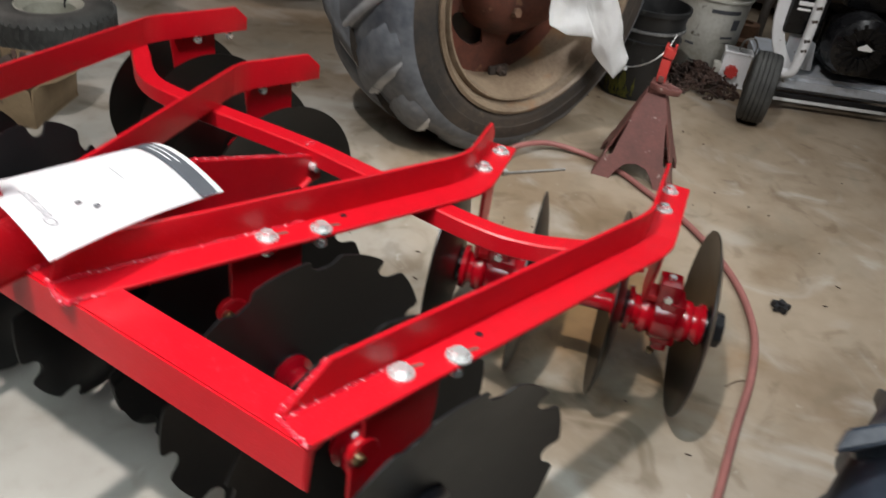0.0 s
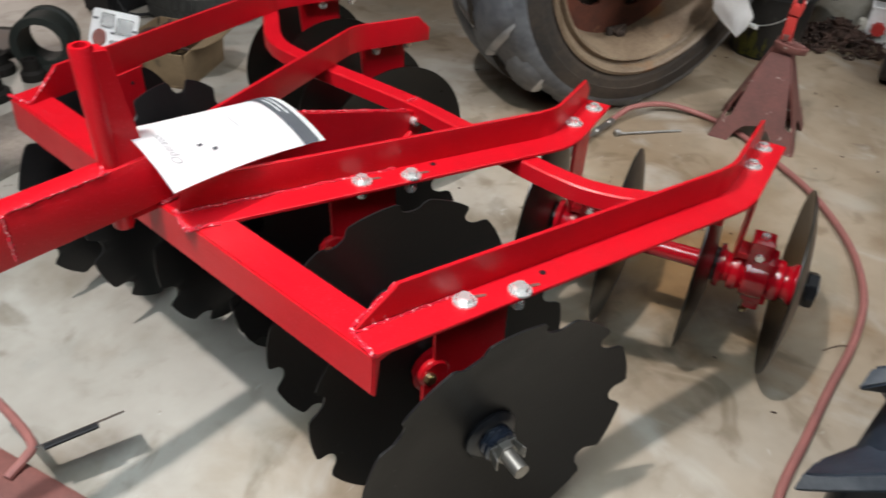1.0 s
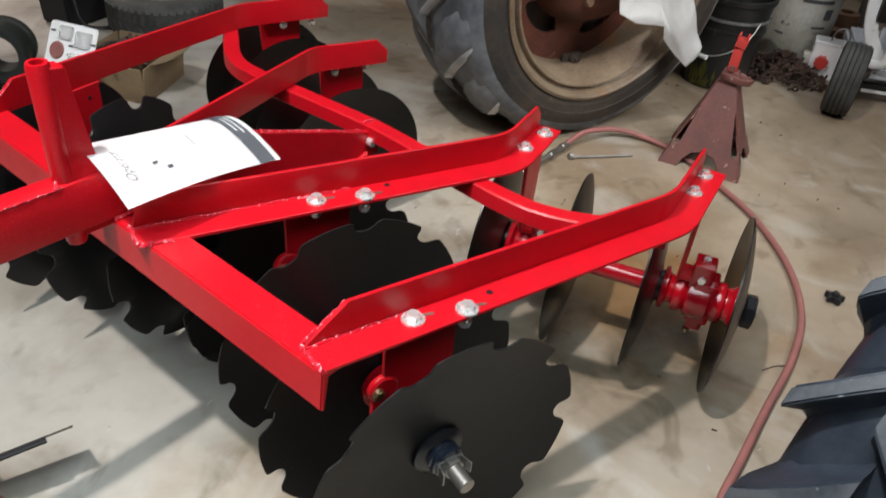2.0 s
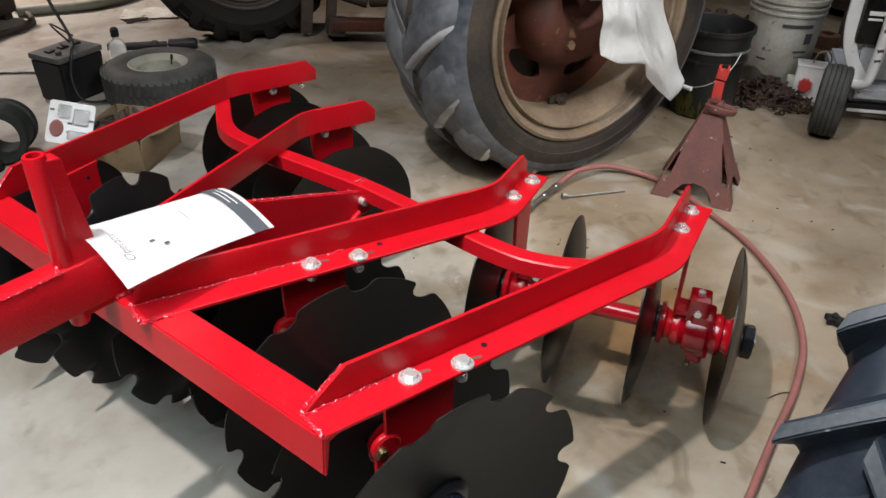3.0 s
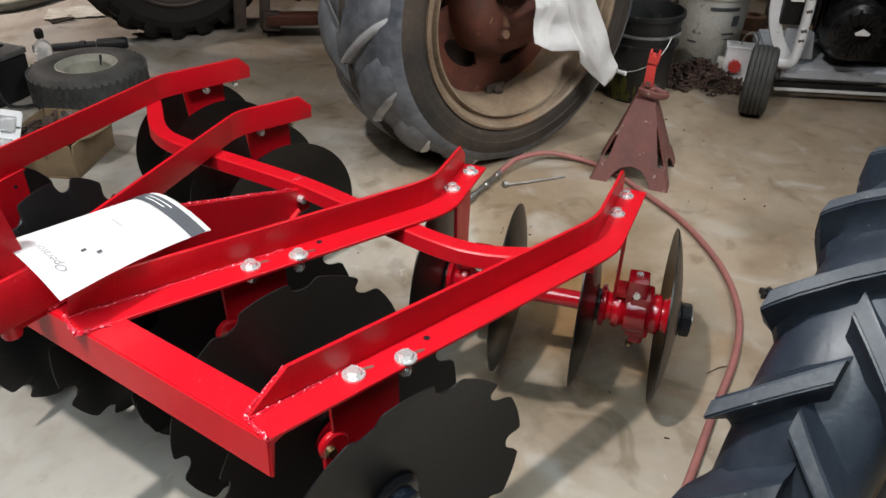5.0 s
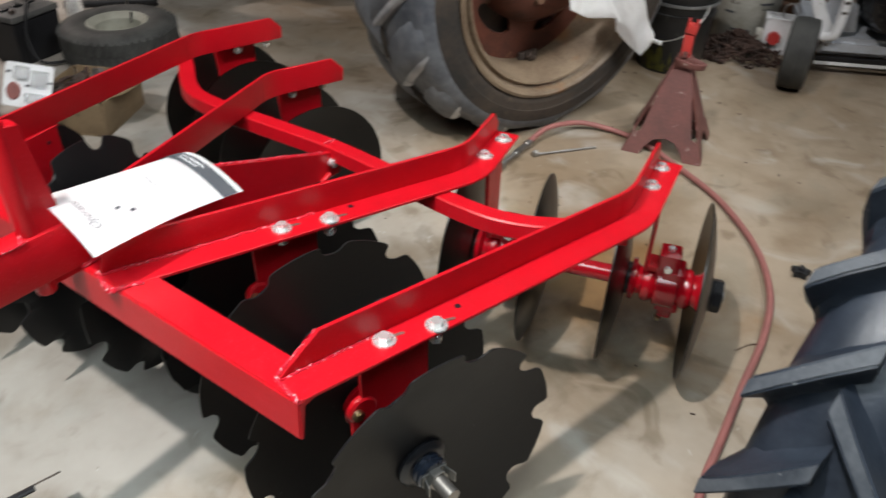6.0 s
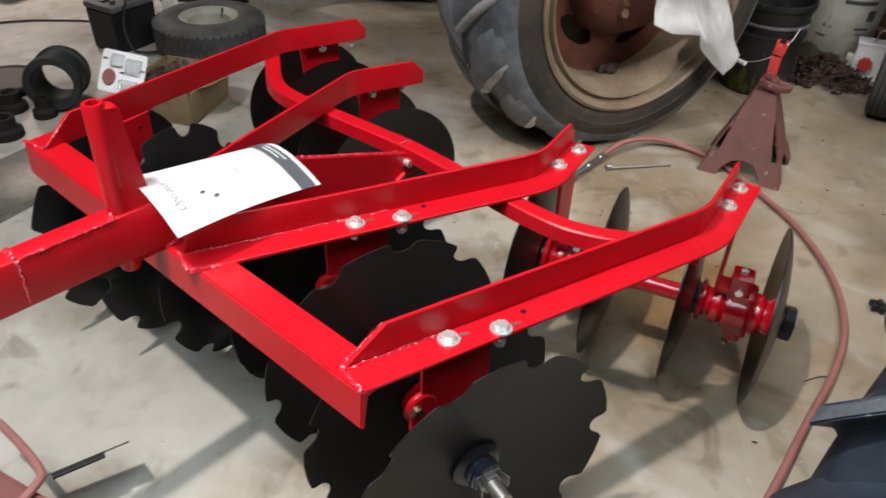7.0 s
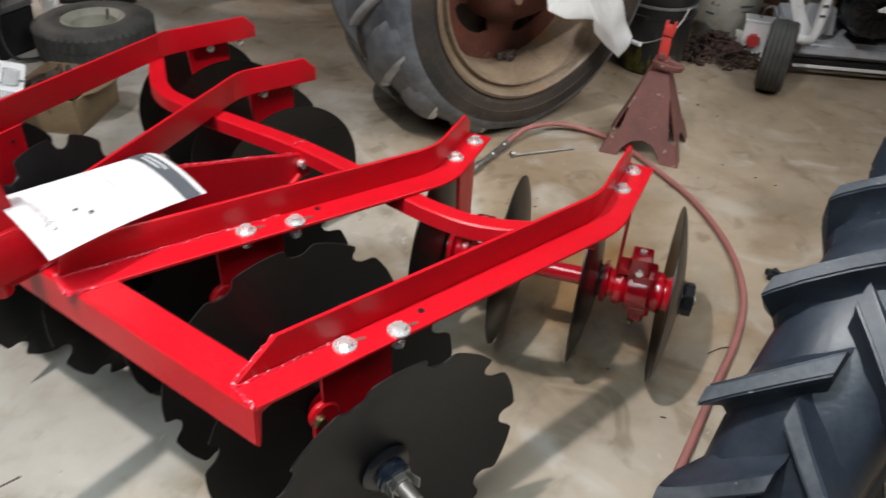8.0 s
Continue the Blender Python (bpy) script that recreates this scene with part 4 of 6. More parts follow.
def field_tyre(parent, m, R, W, rim_r, n, slant, first, mats, label):
    """A narrow farm tyre round local y with straight bars at 45 degrees; the bars of the two sides meet in turn on the crown."""
    rc, pitch = R - 0.040, 2 * math.pi / n
    side = [(rim_r - 0.010, 0.30), (rim_r + 0.006, 0.335), (rim_r + 0.020, 0.34), (rim_r + 0.035, 0.385), (rim_r + 0.070, 0.425), (rc - 0.070, 0.43), (rc - 0.045, 0.41), (rc - 0.022, 0.36), (rc - 0.008, 0.27), (rc - 0.001, 0.14)]
    bm = bmesh.new()
    lathe(bm, [(r, -y * W) for r, y in side] + [(rc + 0.002, 0)] + [(r, y * W) for r, y in side[::-1]], 120, Matrix.Rotation(radians(-90), 4, "X"))
    tyre = part("tyre", bm, mats[0], parent, label, m)
    # share of the width, top radius, root radius, half width of the top and of the root
    line = ((-0.045, R - 0.001, rc - 0.004, 0.0150, 0.0240), (-0.02, R, rc - 0.004, 0.0150, 0.0250), (0.15, R, rc - 0.006, 0.0135, 0.0250), (0.34, R - 0.003, rc - 0.020, 0.0130, 0.0250),
            (0.46, R - 0.008, rc - 0.046, 0.0140, 0.0250), (0.498, R - 0.0115, rc - 0.070, 0.0150, 0.0240), (0.510, R - 0.050, rc - 0.095, 0.0130, 0.0170))
    for s in (-1, 1):
        bm = bmesh.new()
        rows = []
        for f, r1, r0, wt, wb in line:
            ang = -slant * pitch * (0.5 - f)
            y = -s * f * W
            root = -s * (f if f < 0.33 else 0.33 + (f - 0.33) * 0.45) * W
            knee, rk, yk = wb * 0.78, r0 + (r1 - r0) * 0.34, root * 0.55 + y * 0.45
            rows.append([bm.verts.new((r * math.sin(ang + da / R), yy, r * math.cos(ang + da / R)))
                         for da, r, yy in ((-wb * 1.55, r0, root), (-knee, rk, yk), (-wt, r1, y), (wt, r1, y), (knee, rk, yk), (wb * 1.55, r0, root))])
        for u, v in zip(rows, rows[1:]):
            for i in range(5):
                fc = bm.faces.new((u[i], u[i + 1], v[i + 1], v[i]))
                fc.material_index = 1 if i == 2 and v is not rows[-1] else 0
        for row in (rows[0], rows[-1]):
            bm.faces.new(row)
        bmesh.ops.bevel(bm, geom=[e for u, v in zip(rows, rows[1:]) for i in (2, 3) for e in u[i].link_edges if v[i] in e.verts], offset=0.0028, segments=2, material=-1, affect="EDGES")
        me = mesh_of("lug", bm, mats, 38)
        for k in range(n):
            part("lug", me, None, tyre, "", Matrix.Rotation(first + pitch * (k + (0.4667 if s < 0 else 0)), 4, "Y"))
    bm = bmesh.new()
    ring(bm, [(rim_r + 0.010, 0.37 * W), (rim_r - 0.004, 0.35 * W), (rim_r - 0.030, 0.20 * W), (rim_r - 0.030, -0.20 * W), (rim_r - 0.004, -0.35 * W), (rim_r + 0.010, -0.37 * W),
              (rim_r - 0.012, -0.37 * W), (rim_r - 0.040, -0.20 * W), (rim_r - 0.090, -0.02 * W), (0.050, -0.02 * W), (0.050, 0.02 * W), (rim_r - 0.090, 0.02 * W), (rim_r - 0.040, 0.20 * W), (rim_r - 0.012, 0.37 * W)], 64)
    rim = part("rim", bm, RIM, parent, "dusty brown pressed steel rim", m)
    bm = bmesh.new()
    lathe(bm, [(0, 0.050), (0.040, 0.048), (0.056, 0.030), (0.058, -0.030), (0, -0.030)], 32, Matrix.Rotation(radians(90), 4, "X"))
    part("hub", bm, IRON, rim)


near_wheel = thing("farm_wheel", Matrix(), "black farm wheel with deep bar tread beside the hose", "wheel")
field_tyre(near_wheel, pose(0.5854, -1.0888, 0.4177, 0, 0, 170.06), 0.4217, 0.1923, 0.215, 18, 1.32, 0.3595, [RUBBER, LUGRUB], "black rubber tyre with worn grey bar faces")


# ---- jack stand ----
def build_jack_stand():
    js = thing("jack_stand", pose(1.956, -0.257, 0, 0, 0, -76.7), "dull maroon steel jack stand with bright red post", "jack stand")
    half, top, hgt = 0.130, 0.030, 0.275
    slope = math.atan2(half - top, hgt)
    length = math.hypot(half - top, hgt)
    for i in range(4):
        bm = bmesh.new()
        # face drawn in its own plane: x across, y up the slope
        gap = 0.022
        w = lambda y: half + (top - half) * y / length
        outline = [(-half, 0), (-0.072, 0), (-0.060, 0.030), (-0.036, 0.058), (0, 0.068), (0.036, 0.058), (0.060, 0.030), (0.072, 0), (half, 0), (w(0.070), 0.070)]
        outline += [(w(0.075) - gap, 0.080), (w(0.200) - 0.007, 0.205), (w(0.215), 0.215), (w(length), length), (-w(length), length), (-w(0.215), 0.215),
                    (-w(0.200) + 0.007, 0.205), (-w(0.075) + gap, 0.080), (-w(0.070), 0.070)]
        m = Matrix.Rotation(radians(90 * i), 4, "Z") @ Matrix.Translation((0, -half, 0)) @ Matrix.Rotation(radians(90) - slope, 4, "X")
        prism(bm, outline, 0.005, m)
        bmesh.ops.bevel(bm, geom=[e for e in bm.edges if e.calc_length() > 0.03], offset=0.001, segments=1, affect="EDGES")
        part("leg_plate", bm, JACKRED, js)
    bm = bmesh.new()
    box(bm, 0.050, 0.050, 0.046, pose(0, 0, 0.290), 0.005)
    box(bm, 0.018, 0.012, 0.018, pose(0, -0.024, 0.325), 0.002)
    part("collar", bm, JACKRED, js)
    bm = bmesh.new()
    box(bm, 0.030, 0.026, 0.10, pose(0, 0, 0.335), 0.003)
    part("ratchet_post", bm, SADDLE, js, "bright red ratchet post")
    bm = bmesh.new()
    box(bm, 0.034, 0.032, 0.030, pose(0.004, 0, 0.405, 0, 9, 0), 0.003)
    for k in (-1, 1):
        box(bm, 0.007, 0.034, 0.016, pose(0.004 + 0.013 * k, 0, 0.424, 0, 9, 0), 0.002)
    part("saddle", bm, SADDLE, js, "bright red notched saddle")
    bm = bmesh.new()
    sweep(bm, curve_points([(-0.024, -0.020, 0.300), (0.0, -0.042, 0.302), (0.040, -0.040, 0.296), (0.066, -0.010, 0.288), (0.060, 0.010, 0.288), (0.024, 0.012, 0.298)], 5), rounded_rect(0.010, 0.020, 0.003, 2))
    part("release_handle", bm, JACKRED, js)


build_jack_stand()


# ---- air hose with fitting, loose nail and star knob ----
def build_hose():
    ctrl = [(1.585, 0.094), (1.620, 0.0945), (1.665, 0.092), (1.729, 0.078), (1.845, 0.020), (1.893, -0.10), (1.865, -0.225), (1.800, -0.345), (1.681, -0.535),
            (1.504, -0.705), (1.318, -0.806), (1.13, -0.848), (0.927, -0.862), (0.757, -0.876), (0.60, -0.890), (0.46, -0.935), (0.30, -1.03), (0.10, -1.20), (-0.20, -1.45), (-0.8, -1.75)]
    lift = [0.022, 0.026, 0.032, 0.040, 0.028] + [0.0125] * 15
    hose = thing("air_hose", Matrix(), "faded red rubber air hose lying in a loop on the floor", "hose")
    bm = bmesh.new()
    sweep(bm, curve_points([(x, y, z) for (x, y), z in zip(ctrl, lift)], 10), circle(0.0092, 14))
    part("hose_tube", bm, HOSE, hose)
    d = Vector((1.0, 0.020, 0.022)).normalized()
    a = Vector((1.410, 0.090, 0.017))
    z = d
    x = Vector((0, 0, 1)).cross(z).normalized()
    m = Matrix((x, z.cross(x), z)).transposed().to_4x4()
    m.translation = a
    bm = bmesh.new()
    lathe(bm, [(0, -0.10), (0.009, -0.10), (0.009, -0.06), (0.013, -0.055), (0.013, -0.02), (0.0145, -0.015), (0.0145, 0.03), (0.0085, 0.034), (0.0085, 0.10), (0.0115, 0.104), (0.0115, 0.13), (0.0095, 0.134), (0.0095, 0.175), (0.0125, 0.178), (0.0125, 0.205), (0, 0.205)], 16, m)
    part("fitting", bm, STEEL, hose, "tarnished metal hose fitting")
    bm = bmesh.new()
    lathe(bm, [(0, -0.185), (0.012, -0.185), (0.021, -0.178), (0.022, -0.150), (0.019, -0.145), (0.019, -0.128), (0.021, -0.123), (0.021, -0.103), (0, -0.098)], 20, m @ pose(0, 0.004, 0))
    part("coupler", bm, STEEL, hose, "knurled steel coupler")


build_hose()


def build_twig():
    t = thing("twig", Matrix(), "thin brown twig lying on the floor by the hose", "twig")
    bm = bmesh.new()
    sweep(bm, curve_points([(1.053, -0.808, 0.003), (1.09, -0.826, 0.003), (1.107, -0.843, 0.003)], 4), circle(0.0012, 6))
    part("stem", bm, RUST, t)


build_twig()


def build_nail():
    n = thing("floor_bolt", pose(1.60, 0.030, 0.006), "long thin steel bolt lying on the floor", "bolt")
    bm = bmesh.new()
    rod(bm, (-0.02, 0.018, 0), (0.155, -0.115, -0.002), 0.0045, 10)
    part("shank", bm, STEEL, n)
    bm = bmesh.new()
    rod(bm, (-0.028, 0.024, 0.004), (-0.016, 0.015, 0.004), 0.012, 10)
    part("head", bm, STEEL, n)
    k = thing("star_knob", pose(1.456, -0.847, 0.0), "small black star shaped knob lying on the floor", "knob")
    bm = bmesh.new()
    pts = [((0.026 if i % 4 < 2 else 0.013) * math.cos(2 * math.pi * i / 20), (0.026 if i % 4 < 2 else 0.013) * math.sin(2 * math.pi * i / 20)) for i in range(20)]
    prism(bm, pts, 0.016, pose(0, 0, 0.012))
    bmesh.ops.bevel(bm, geom=list(bm.edges), offset=0.002, segments=1, affect="EDGES")
    lathe(bm, [(0, 0.028), (0.009, 0.027), (0.011, 0.018), (0, 0.018)], 12)
    part("grip", bm, PLASTICPLAIN, k)


build_nail()


# ---- manual lying over the brace ----
def build_manual():
    m = thing("manual", Matrix(), "white paper operator manual draped over the harrow brace", "manual")
    nu, nv = 28, 24
    length, width = 0.279, 0.216
    bm = bmesh.new()

    def at(u, v):
        """u along the long edge (front to rear), v across from the near edge over the crest."""
        near_a, near_b = Vector((-0.031, -0.110, 0.584)), Vector((0.254, -0.094, 0.551))
        crest_a, crest_b = Vector((-0.030, -0.025, 0.628)), Vector((0.250, 0.004, 0.588))
        far_a, far_b = Vector((-0.020, 0.056, 0.610)), Vector((0.262, 0.090, 0.548))
        a = near_a.lerp(near_b, u)
        c = crest_a.lerp(crest_b, u) - Vector((0, 0, 0.002))
        b = far_a.lerp(far_b, u)
        c = c * 2 - (a + b) / 2
        p = a * (1 - v) ** 2 + c * 2 * v * (1 - v) + b * v * v
        p.z += 0.012 * math.sin(math.pi * u) * (1 - v) * 0.6 + 0.004
        return p

    grid = [[bm.verts.new(at(i / nu, j / nv)) for j in range(nv + 1)] for i in range(nu + 1)]
    for i in range(nu):
        for j in range(nv):
            bm.faces.new((grid[i][j], grid[i + 1][j], grid[i + 1][j + 1], grid[i][j + 1]))
    bmesh.ops.solidify(bm, geom=list(bm.faces), thickness=0.0016)
    part("cover", bm, PAPER, m, smooth=60)

    def strip(u0, u1, v0, v1, mat, name, label, up=0.0018, n=10):
        b = bmesh.new()
        g = [[None] * (n + 1) for _ in range(n + 1)]
        for i in range(n + 1):
            for j in range(n + 1):
                u, v = u0 + (u1 - u0) * i / n, v0 + (v1 - v0) * j / n
                p = at(u, v)
                nr = (at(u + 0.01, v) - p).cross(at(u, v + 0.01) - p).normalized()
                g[i][j] = b.verts.new(p + nr * up)
        for i in range(n):
            for j in range(n):
                b.faces.new((g[i][j], g[i + 1][j], g[i + 1][j + 1], g[i][j + 1]))
        part(name, b, mat, m, label, smooth=60)

    strip(0.845, 0.955, 0.0, 1.0, INK, "title_band", "dark printed band", 0.0020, 22)
    for u, v0, v1 in ((0.878, 0.34, 0.60), (0.912, 0.30, 0.62)):
        strip(u, u + 0.008, v0, v1, PAPER, "print_line", "row of unreadable white print", 0.0030, 8)
    for u, v in ((0.265, 0.240), (0.325, 0.170)):
        strip(u, u + 0.030, v, v + 0.024, INK, "print_mark", "small dark printed mark", 0.0022, 3)
    strip(0.56, 0.564, 0.30, 0.46, FAINT, "print_line", "thin row of unreadable grey print", 0.0022, 6)
    # the one word that can be read, in slanting letters across the sheet
    fc = bpy.data.curves.new("title_word", "FONT")
    fc.body, fc.size, fc.shear, fc.resolution_u = "Operator", 1.0, 0.45, 3
    fc.offset = -0.006
    tmp = bpy.data.objects.new("title_word", fc)
    me = bpy.data.meshes.new_from_object(tmp)
    bpy.data.objects.remove(tmp)
    b = bmesh.new()
    b.from_mesh(me)
    wide = max(v.co.x for v in b.verts)
    for v in b.verts:
        uu, vv = 0.140 - 0.070 * v.co.y, 0.15 + 0.38 * v.co.x / wide
        p = at(uu, vv)
        nr = (at(uu + 0.01, vv) - p).cross(at(uu, vv + 0.01) - p).normalized()
        v.co = p + nr * 0.0022
    part("title_word", b, FAINT, m, "slanting grey printed word Operator", smooth=60)


build_manual()


# ---- cloth over a lever by the wheel ----
def build_cloth():
    # u runs along the wheel's face, z up, d stands off the rim
    P, U, N = Vector((1.707, 0.137, 0)), Vector((0.891, -0.454, 0)), Vector((-0.454, -0.891, 0))

    def wp(u, z, d):
        return P + U * u + N * d + Vector((0, 0, z))

    bm = bmesh.new()
    sweep(bm, [wp(-0.34, 0.735, 0.0), wp(-0.10, 0.710, 0.022), wp(0.12, 0.690, 0.028), wp(0.24, 0.682, 0.028)], rounded_rect(0.030, 0.050, 0.006, 2))
    arm = part("lift_arm", bm, IRON, tractor, "dark iron lever arm above the wheel")
    bm = bmesh.new()
    rod(bm, wp(-0.32, 0.733, 0.002), wp(-0.30, 0.80, -0.30), 0.026)
    part("arm_root", bm, IRON, arm)
    nu, nv = 96, 70
    hem = [(0.046, 0.455), (0.098, 0.430), (0.165, 0.418), (0.232, 0.404), (0.256, 0.352), (0.310, 0.300), (0.362, 0.256), (0.385, 0.285), (0.404, 0.326)]

    def low(s):
        x = s * (len(hem) - 1)
        k = min(int(x), len(hem) - 2)
        f = x - k
        return hem[k][0] * (1 - f) + hem[k + 1][0] * f, hem[k][1] * (1 - f) + hem[k + 1][1] * f

    bm = bmesh.new()
    grid = []
    for i in range(nu + 1):
        s = i / nu
        bu, bz = low(s)
        tu = 0.035 + 0.185 * s
        tz = 0.727 - 0.012 * s
        row = []
        for j in range(nv + 1):
            v = j / nv
            if v < 0.72:
                t = 1 - v / 0.72
                u = tu + (bu - tu) * (t ** 1.25)
                z = tz + (bz - tz) * t
                fold = 0.011 * math.sin(s * 8.5 + 0.9) * (0.25 + 0.75 * t) + 0.0015 * math.sin(s * 25 + 1 + t * 2) + 0.006 * math.sin(t * 13 + s * 6)
                fold += 0.006 * noise.noise(Vector((s * 5, t * 5, 3.1))) + 0.0016 * noise.noise(Vector((s * 14, t * 17, 1.7)))
                edge = 0.38 - 0.32 * t
                fold -= 0.020 * min(1.0, max(0.0, (edge - s) / 0.035))
                fold -= 0.013 * min(1.0, max(0.0, (s - 0.40 - 0.05 * t) / 0.03)) * max(0.0, 1 - (s - 0.40) * 1.7)
                d = 0.066 + fold + 0.010 * t
            else:
                t = (v - 0.72) / 0.28
                u = tu
                z = tz + 0.010 * math.sin(math.pi * min(1, t * 2)) - max(0.0, t - 0.4) * 0.20
                d = 0.062 + 0.020 * math.sin(s * 11.5 + 0.9) * 0.25 * (1 - t) - 0.070 * min(1, t * 2)
            p = wp(u, z, d)
            row.append(bm.verts.new(p))
        grid.append(row)
    for i in range(nu):
        for j in range(nv):
            bm.faces.new((grid[i][j], grid[i + 1][j], grid[i + 1][j + 1], grid[i][j + 1]))
    bmesh.ops.solidify(bm, geom=list(bm.faces), thickness=0.004)
    tagged(part("towel", bm, CLOTH, smooth=70), "white terry cloth hanging over a tractor arm", "towel")


build_cloth()


# ---- buckets, scrap, can ----
def bucket(at, mat, label, top_r, base_r, hgt, ribs, bail, yaw=0.0):
    b = thing("bucket", pose(*at, 0, 0, yaw), label, "bucket")
    bm = bmesh.new()
    prof = [(0, 0.004), (base_r - 0.004, 0.0), (base_r, 0.006)]
    for z in ribs:
        r = base_r + (top_r - base_r) * z / hgt
        prof += [(r, z - 0.006), (r + 0.007, z - 0.004), (r + 0.007, z + 0.004), (r, z + 0.006)]
    prof += [(top_r, hgt - 0.02), (top_r + 0.008, hgt - 0.018), (top_r + 0.008, hgt), (top_r - 0.002, hgt + 0.002), (top_r - 0.006, hgt - 0.01), (base_r - 0.006, 0.012), (0, 0.012)]
    lathe(bm, prof, 56)
    part("pail", bm, mat, b)
    if bail:
        pts = []
        for i in range(17):
            a = math.pi * i / 16
            pts.append((-(top_r + 0.006) * math.cos(a), -0.03 - 0.115 * math.sin(a), hgt - 0.075 - 0.155 * math.sin(a) ** 0.8))
        bm = bmesh.new()
        sweep(bm, pts, circle(0.0021, 8))
        part("bail", bm, WIRE, b, "bright wire bail hanging down")
        bm = bmesh.new()
        rod(bm, (-0.045, -0.147, hgt - 0.231), (0.045, -0.147, hgt - 0.231), 0.009)
        part("grip", bm, PAPER, b, "white plastic bail grip")
    return b


black_pail = bucket((2.635, 0.020, 0), PLASTICBLACK, "black plastic bucket with wire bail and yellowish stains", 0.150, 0.128, 0.365, (0.24, 0.285), True, -104)
white_pail = bucket((3.20, -0.095, 0), PAIL, "grimy white plastic bucket with unreadable dark print", 0.160, 0.140, 0.40, (0.335, 0.362), False, -30)
inner_pail = bucket((3.20, -0.095, 0.050), PAIL, "second grimy white bucket nested inside the first", 0.150, 0.130, 0.40, (0.375,), False, 10)


def paint_drips():
    """Dried yellow-green paint that ran down the side of the black bucket."""
    rng = random.Random(21)
    for a0, top, low, wide in ((258, 0.235, 0.060, 6.0), (268, 0.125, 0.008, 8.0), (276, 0.085, 0.012, 3.0), (284, 0.150, 0.012, 6.5), (293, 0.060, 0.010, 7.0), (304, 0.100, 0.020, 3.0), (250, 0.090, 0.014, 5.0), (246, 0.240, 0.110, 3.5), (238, 0.205, 0.150, 6.0), (262, 0.110, 0.020, 3.5)):
        bm = bmesh.new()
        lo, hi, n = [], [], 12
        for i in range(n + 1):
            z = low + (top - low) * i / n
            r = 0.128 + 0.022 * z / 0.365 + 0.0012
            w = wide * (0.35 + 0.65 * abs(math.sin(2.2 + 5 * i / n))) * rng.uniform(0.7, 1.2) * (1 - (i / n) ** 3)
            for lst, a in ((lo, a0 - w), (hi, a0 + w)):
                lst.append(bm.verts.new((r * math.cos(radians(a)), r * math.sin(radians(a)), z)))
        for i in range(n):
            bm.faces.new((lo[i], hi[i], hi[i + 1], lo[i + 1]))
        bmesh.ops.solidify(bm, geom=list(bm.faces), thickness=0.0008)
        part("paint_drip", bm, DRIP, black_pail, "dried yellow-green paint run")


paint_drips()
# paler ring over the upper rib of the black bucket
bm = bmesh.new()
lathe(bm, [(0.1455, 0.279), (0.1535, 0.279), (0.1545, 0.284), (0.1535, 0.290), (0.1455, 0.290)], 56, closed=True)
part("rim_band", bm, BAND, black_pail, "pale band round the upper rib of the bucket")


def print_bars():
    for a0, a1, z0, z1 in ((-138, -88, 0.284, 0.300), (-112, -88, 0.176, 0.186), (-108, -90, 0.156, 0.160), (-152, -118, 0.060, 0.066), (-98, -84, 0.215, 0.262), (-168, -152, 0.130, 0.140)):
        bm = bmesh.new()
        n = 10
        lo, hi = [], []
        for i in range(n + 1):
            a = radians(a0 + (a1 - a0) * i / n)
            for lst, z in ((lo, z0), (hi, z1)):
                r = 0.140 + 0.020 * z / 0.36 + 0.0015
                lst.append(bm.verts.new((r * math.cos(a), r * math.sin(a), z)))
        for i in range(n):
            bm.faces.new((lo[i], lo[i + 1], hi[i + 1], hi[i]))
        part("print_bar", bm, INK, white_pail, "dark unreadable print")


print_bars()


def build_scrap():
    """A heap of rusty chain links and bolts."""
    rng = random.Random(5)
    bm = bmesh.new()
    for i in range(420):
        a, r = rng.uniform(0, 6.283), abs(rng.gauss(0, 0.090))
        r = min(r, 0.17)
        z = max(0.010, 0.105 * (1 - (r / 0.19)) * rng.uniform(0.6, 1.0))
        m = Matrix.Translation((2.93 + r * math.cos(a) * 0.9, -0.165 + r * math.sin(a) * 1.15, z)) @ Euler((rng.uniform(0, 3), rng.uniform(0, 3), rng.uniform(0, 6))).to_matrix().to_4x4()
        kind = rng.random()
        if kind < 0.45:
            lathe(bm, [(0.007, -0.003), (0.014, -0.003), (0.014, 0.003), (0.007, 0.003)], 7, m, closed=True)
        elif kind < 0.8:
            sweep(bm, [m @ Vector((0, 0, -0.022)), m @ Vector((0, 0, 0.022))], circle(0.0055, 6))
        else:
            prism(bm, circle(0.012, 6), 0.012, m)
    tagged(part("scrap_heap", bm, RUST), "heap of small rusty iron bolts and links", "scrap metal", kind="stuff")
    bm = bmesh.new()
    for i in range(46):
        m = Matrix.Translation((2.93 + rng.uniform(0.1, 0.36), 0.10 + rng.uniform(-0.05, 0.16), 0.02 + rng.uniform(0, 0.22))) @ Euler((rng.uniform(0, 3), rng.uniform(0, 3), rng.uniform(0, 6))).to_matrix().to_4x4()
        box(bm, rng.uniform(0.03, 0.09), rng.uniform(0.02, 0.06), rng.uniform(0.02, 0.05), m, 0.004)
    tagged(part("scrap_pile", bm, RUST), "dark rusty scrap piled behind the buckets", "scrap metal", kind="stuff")


build_scrap()


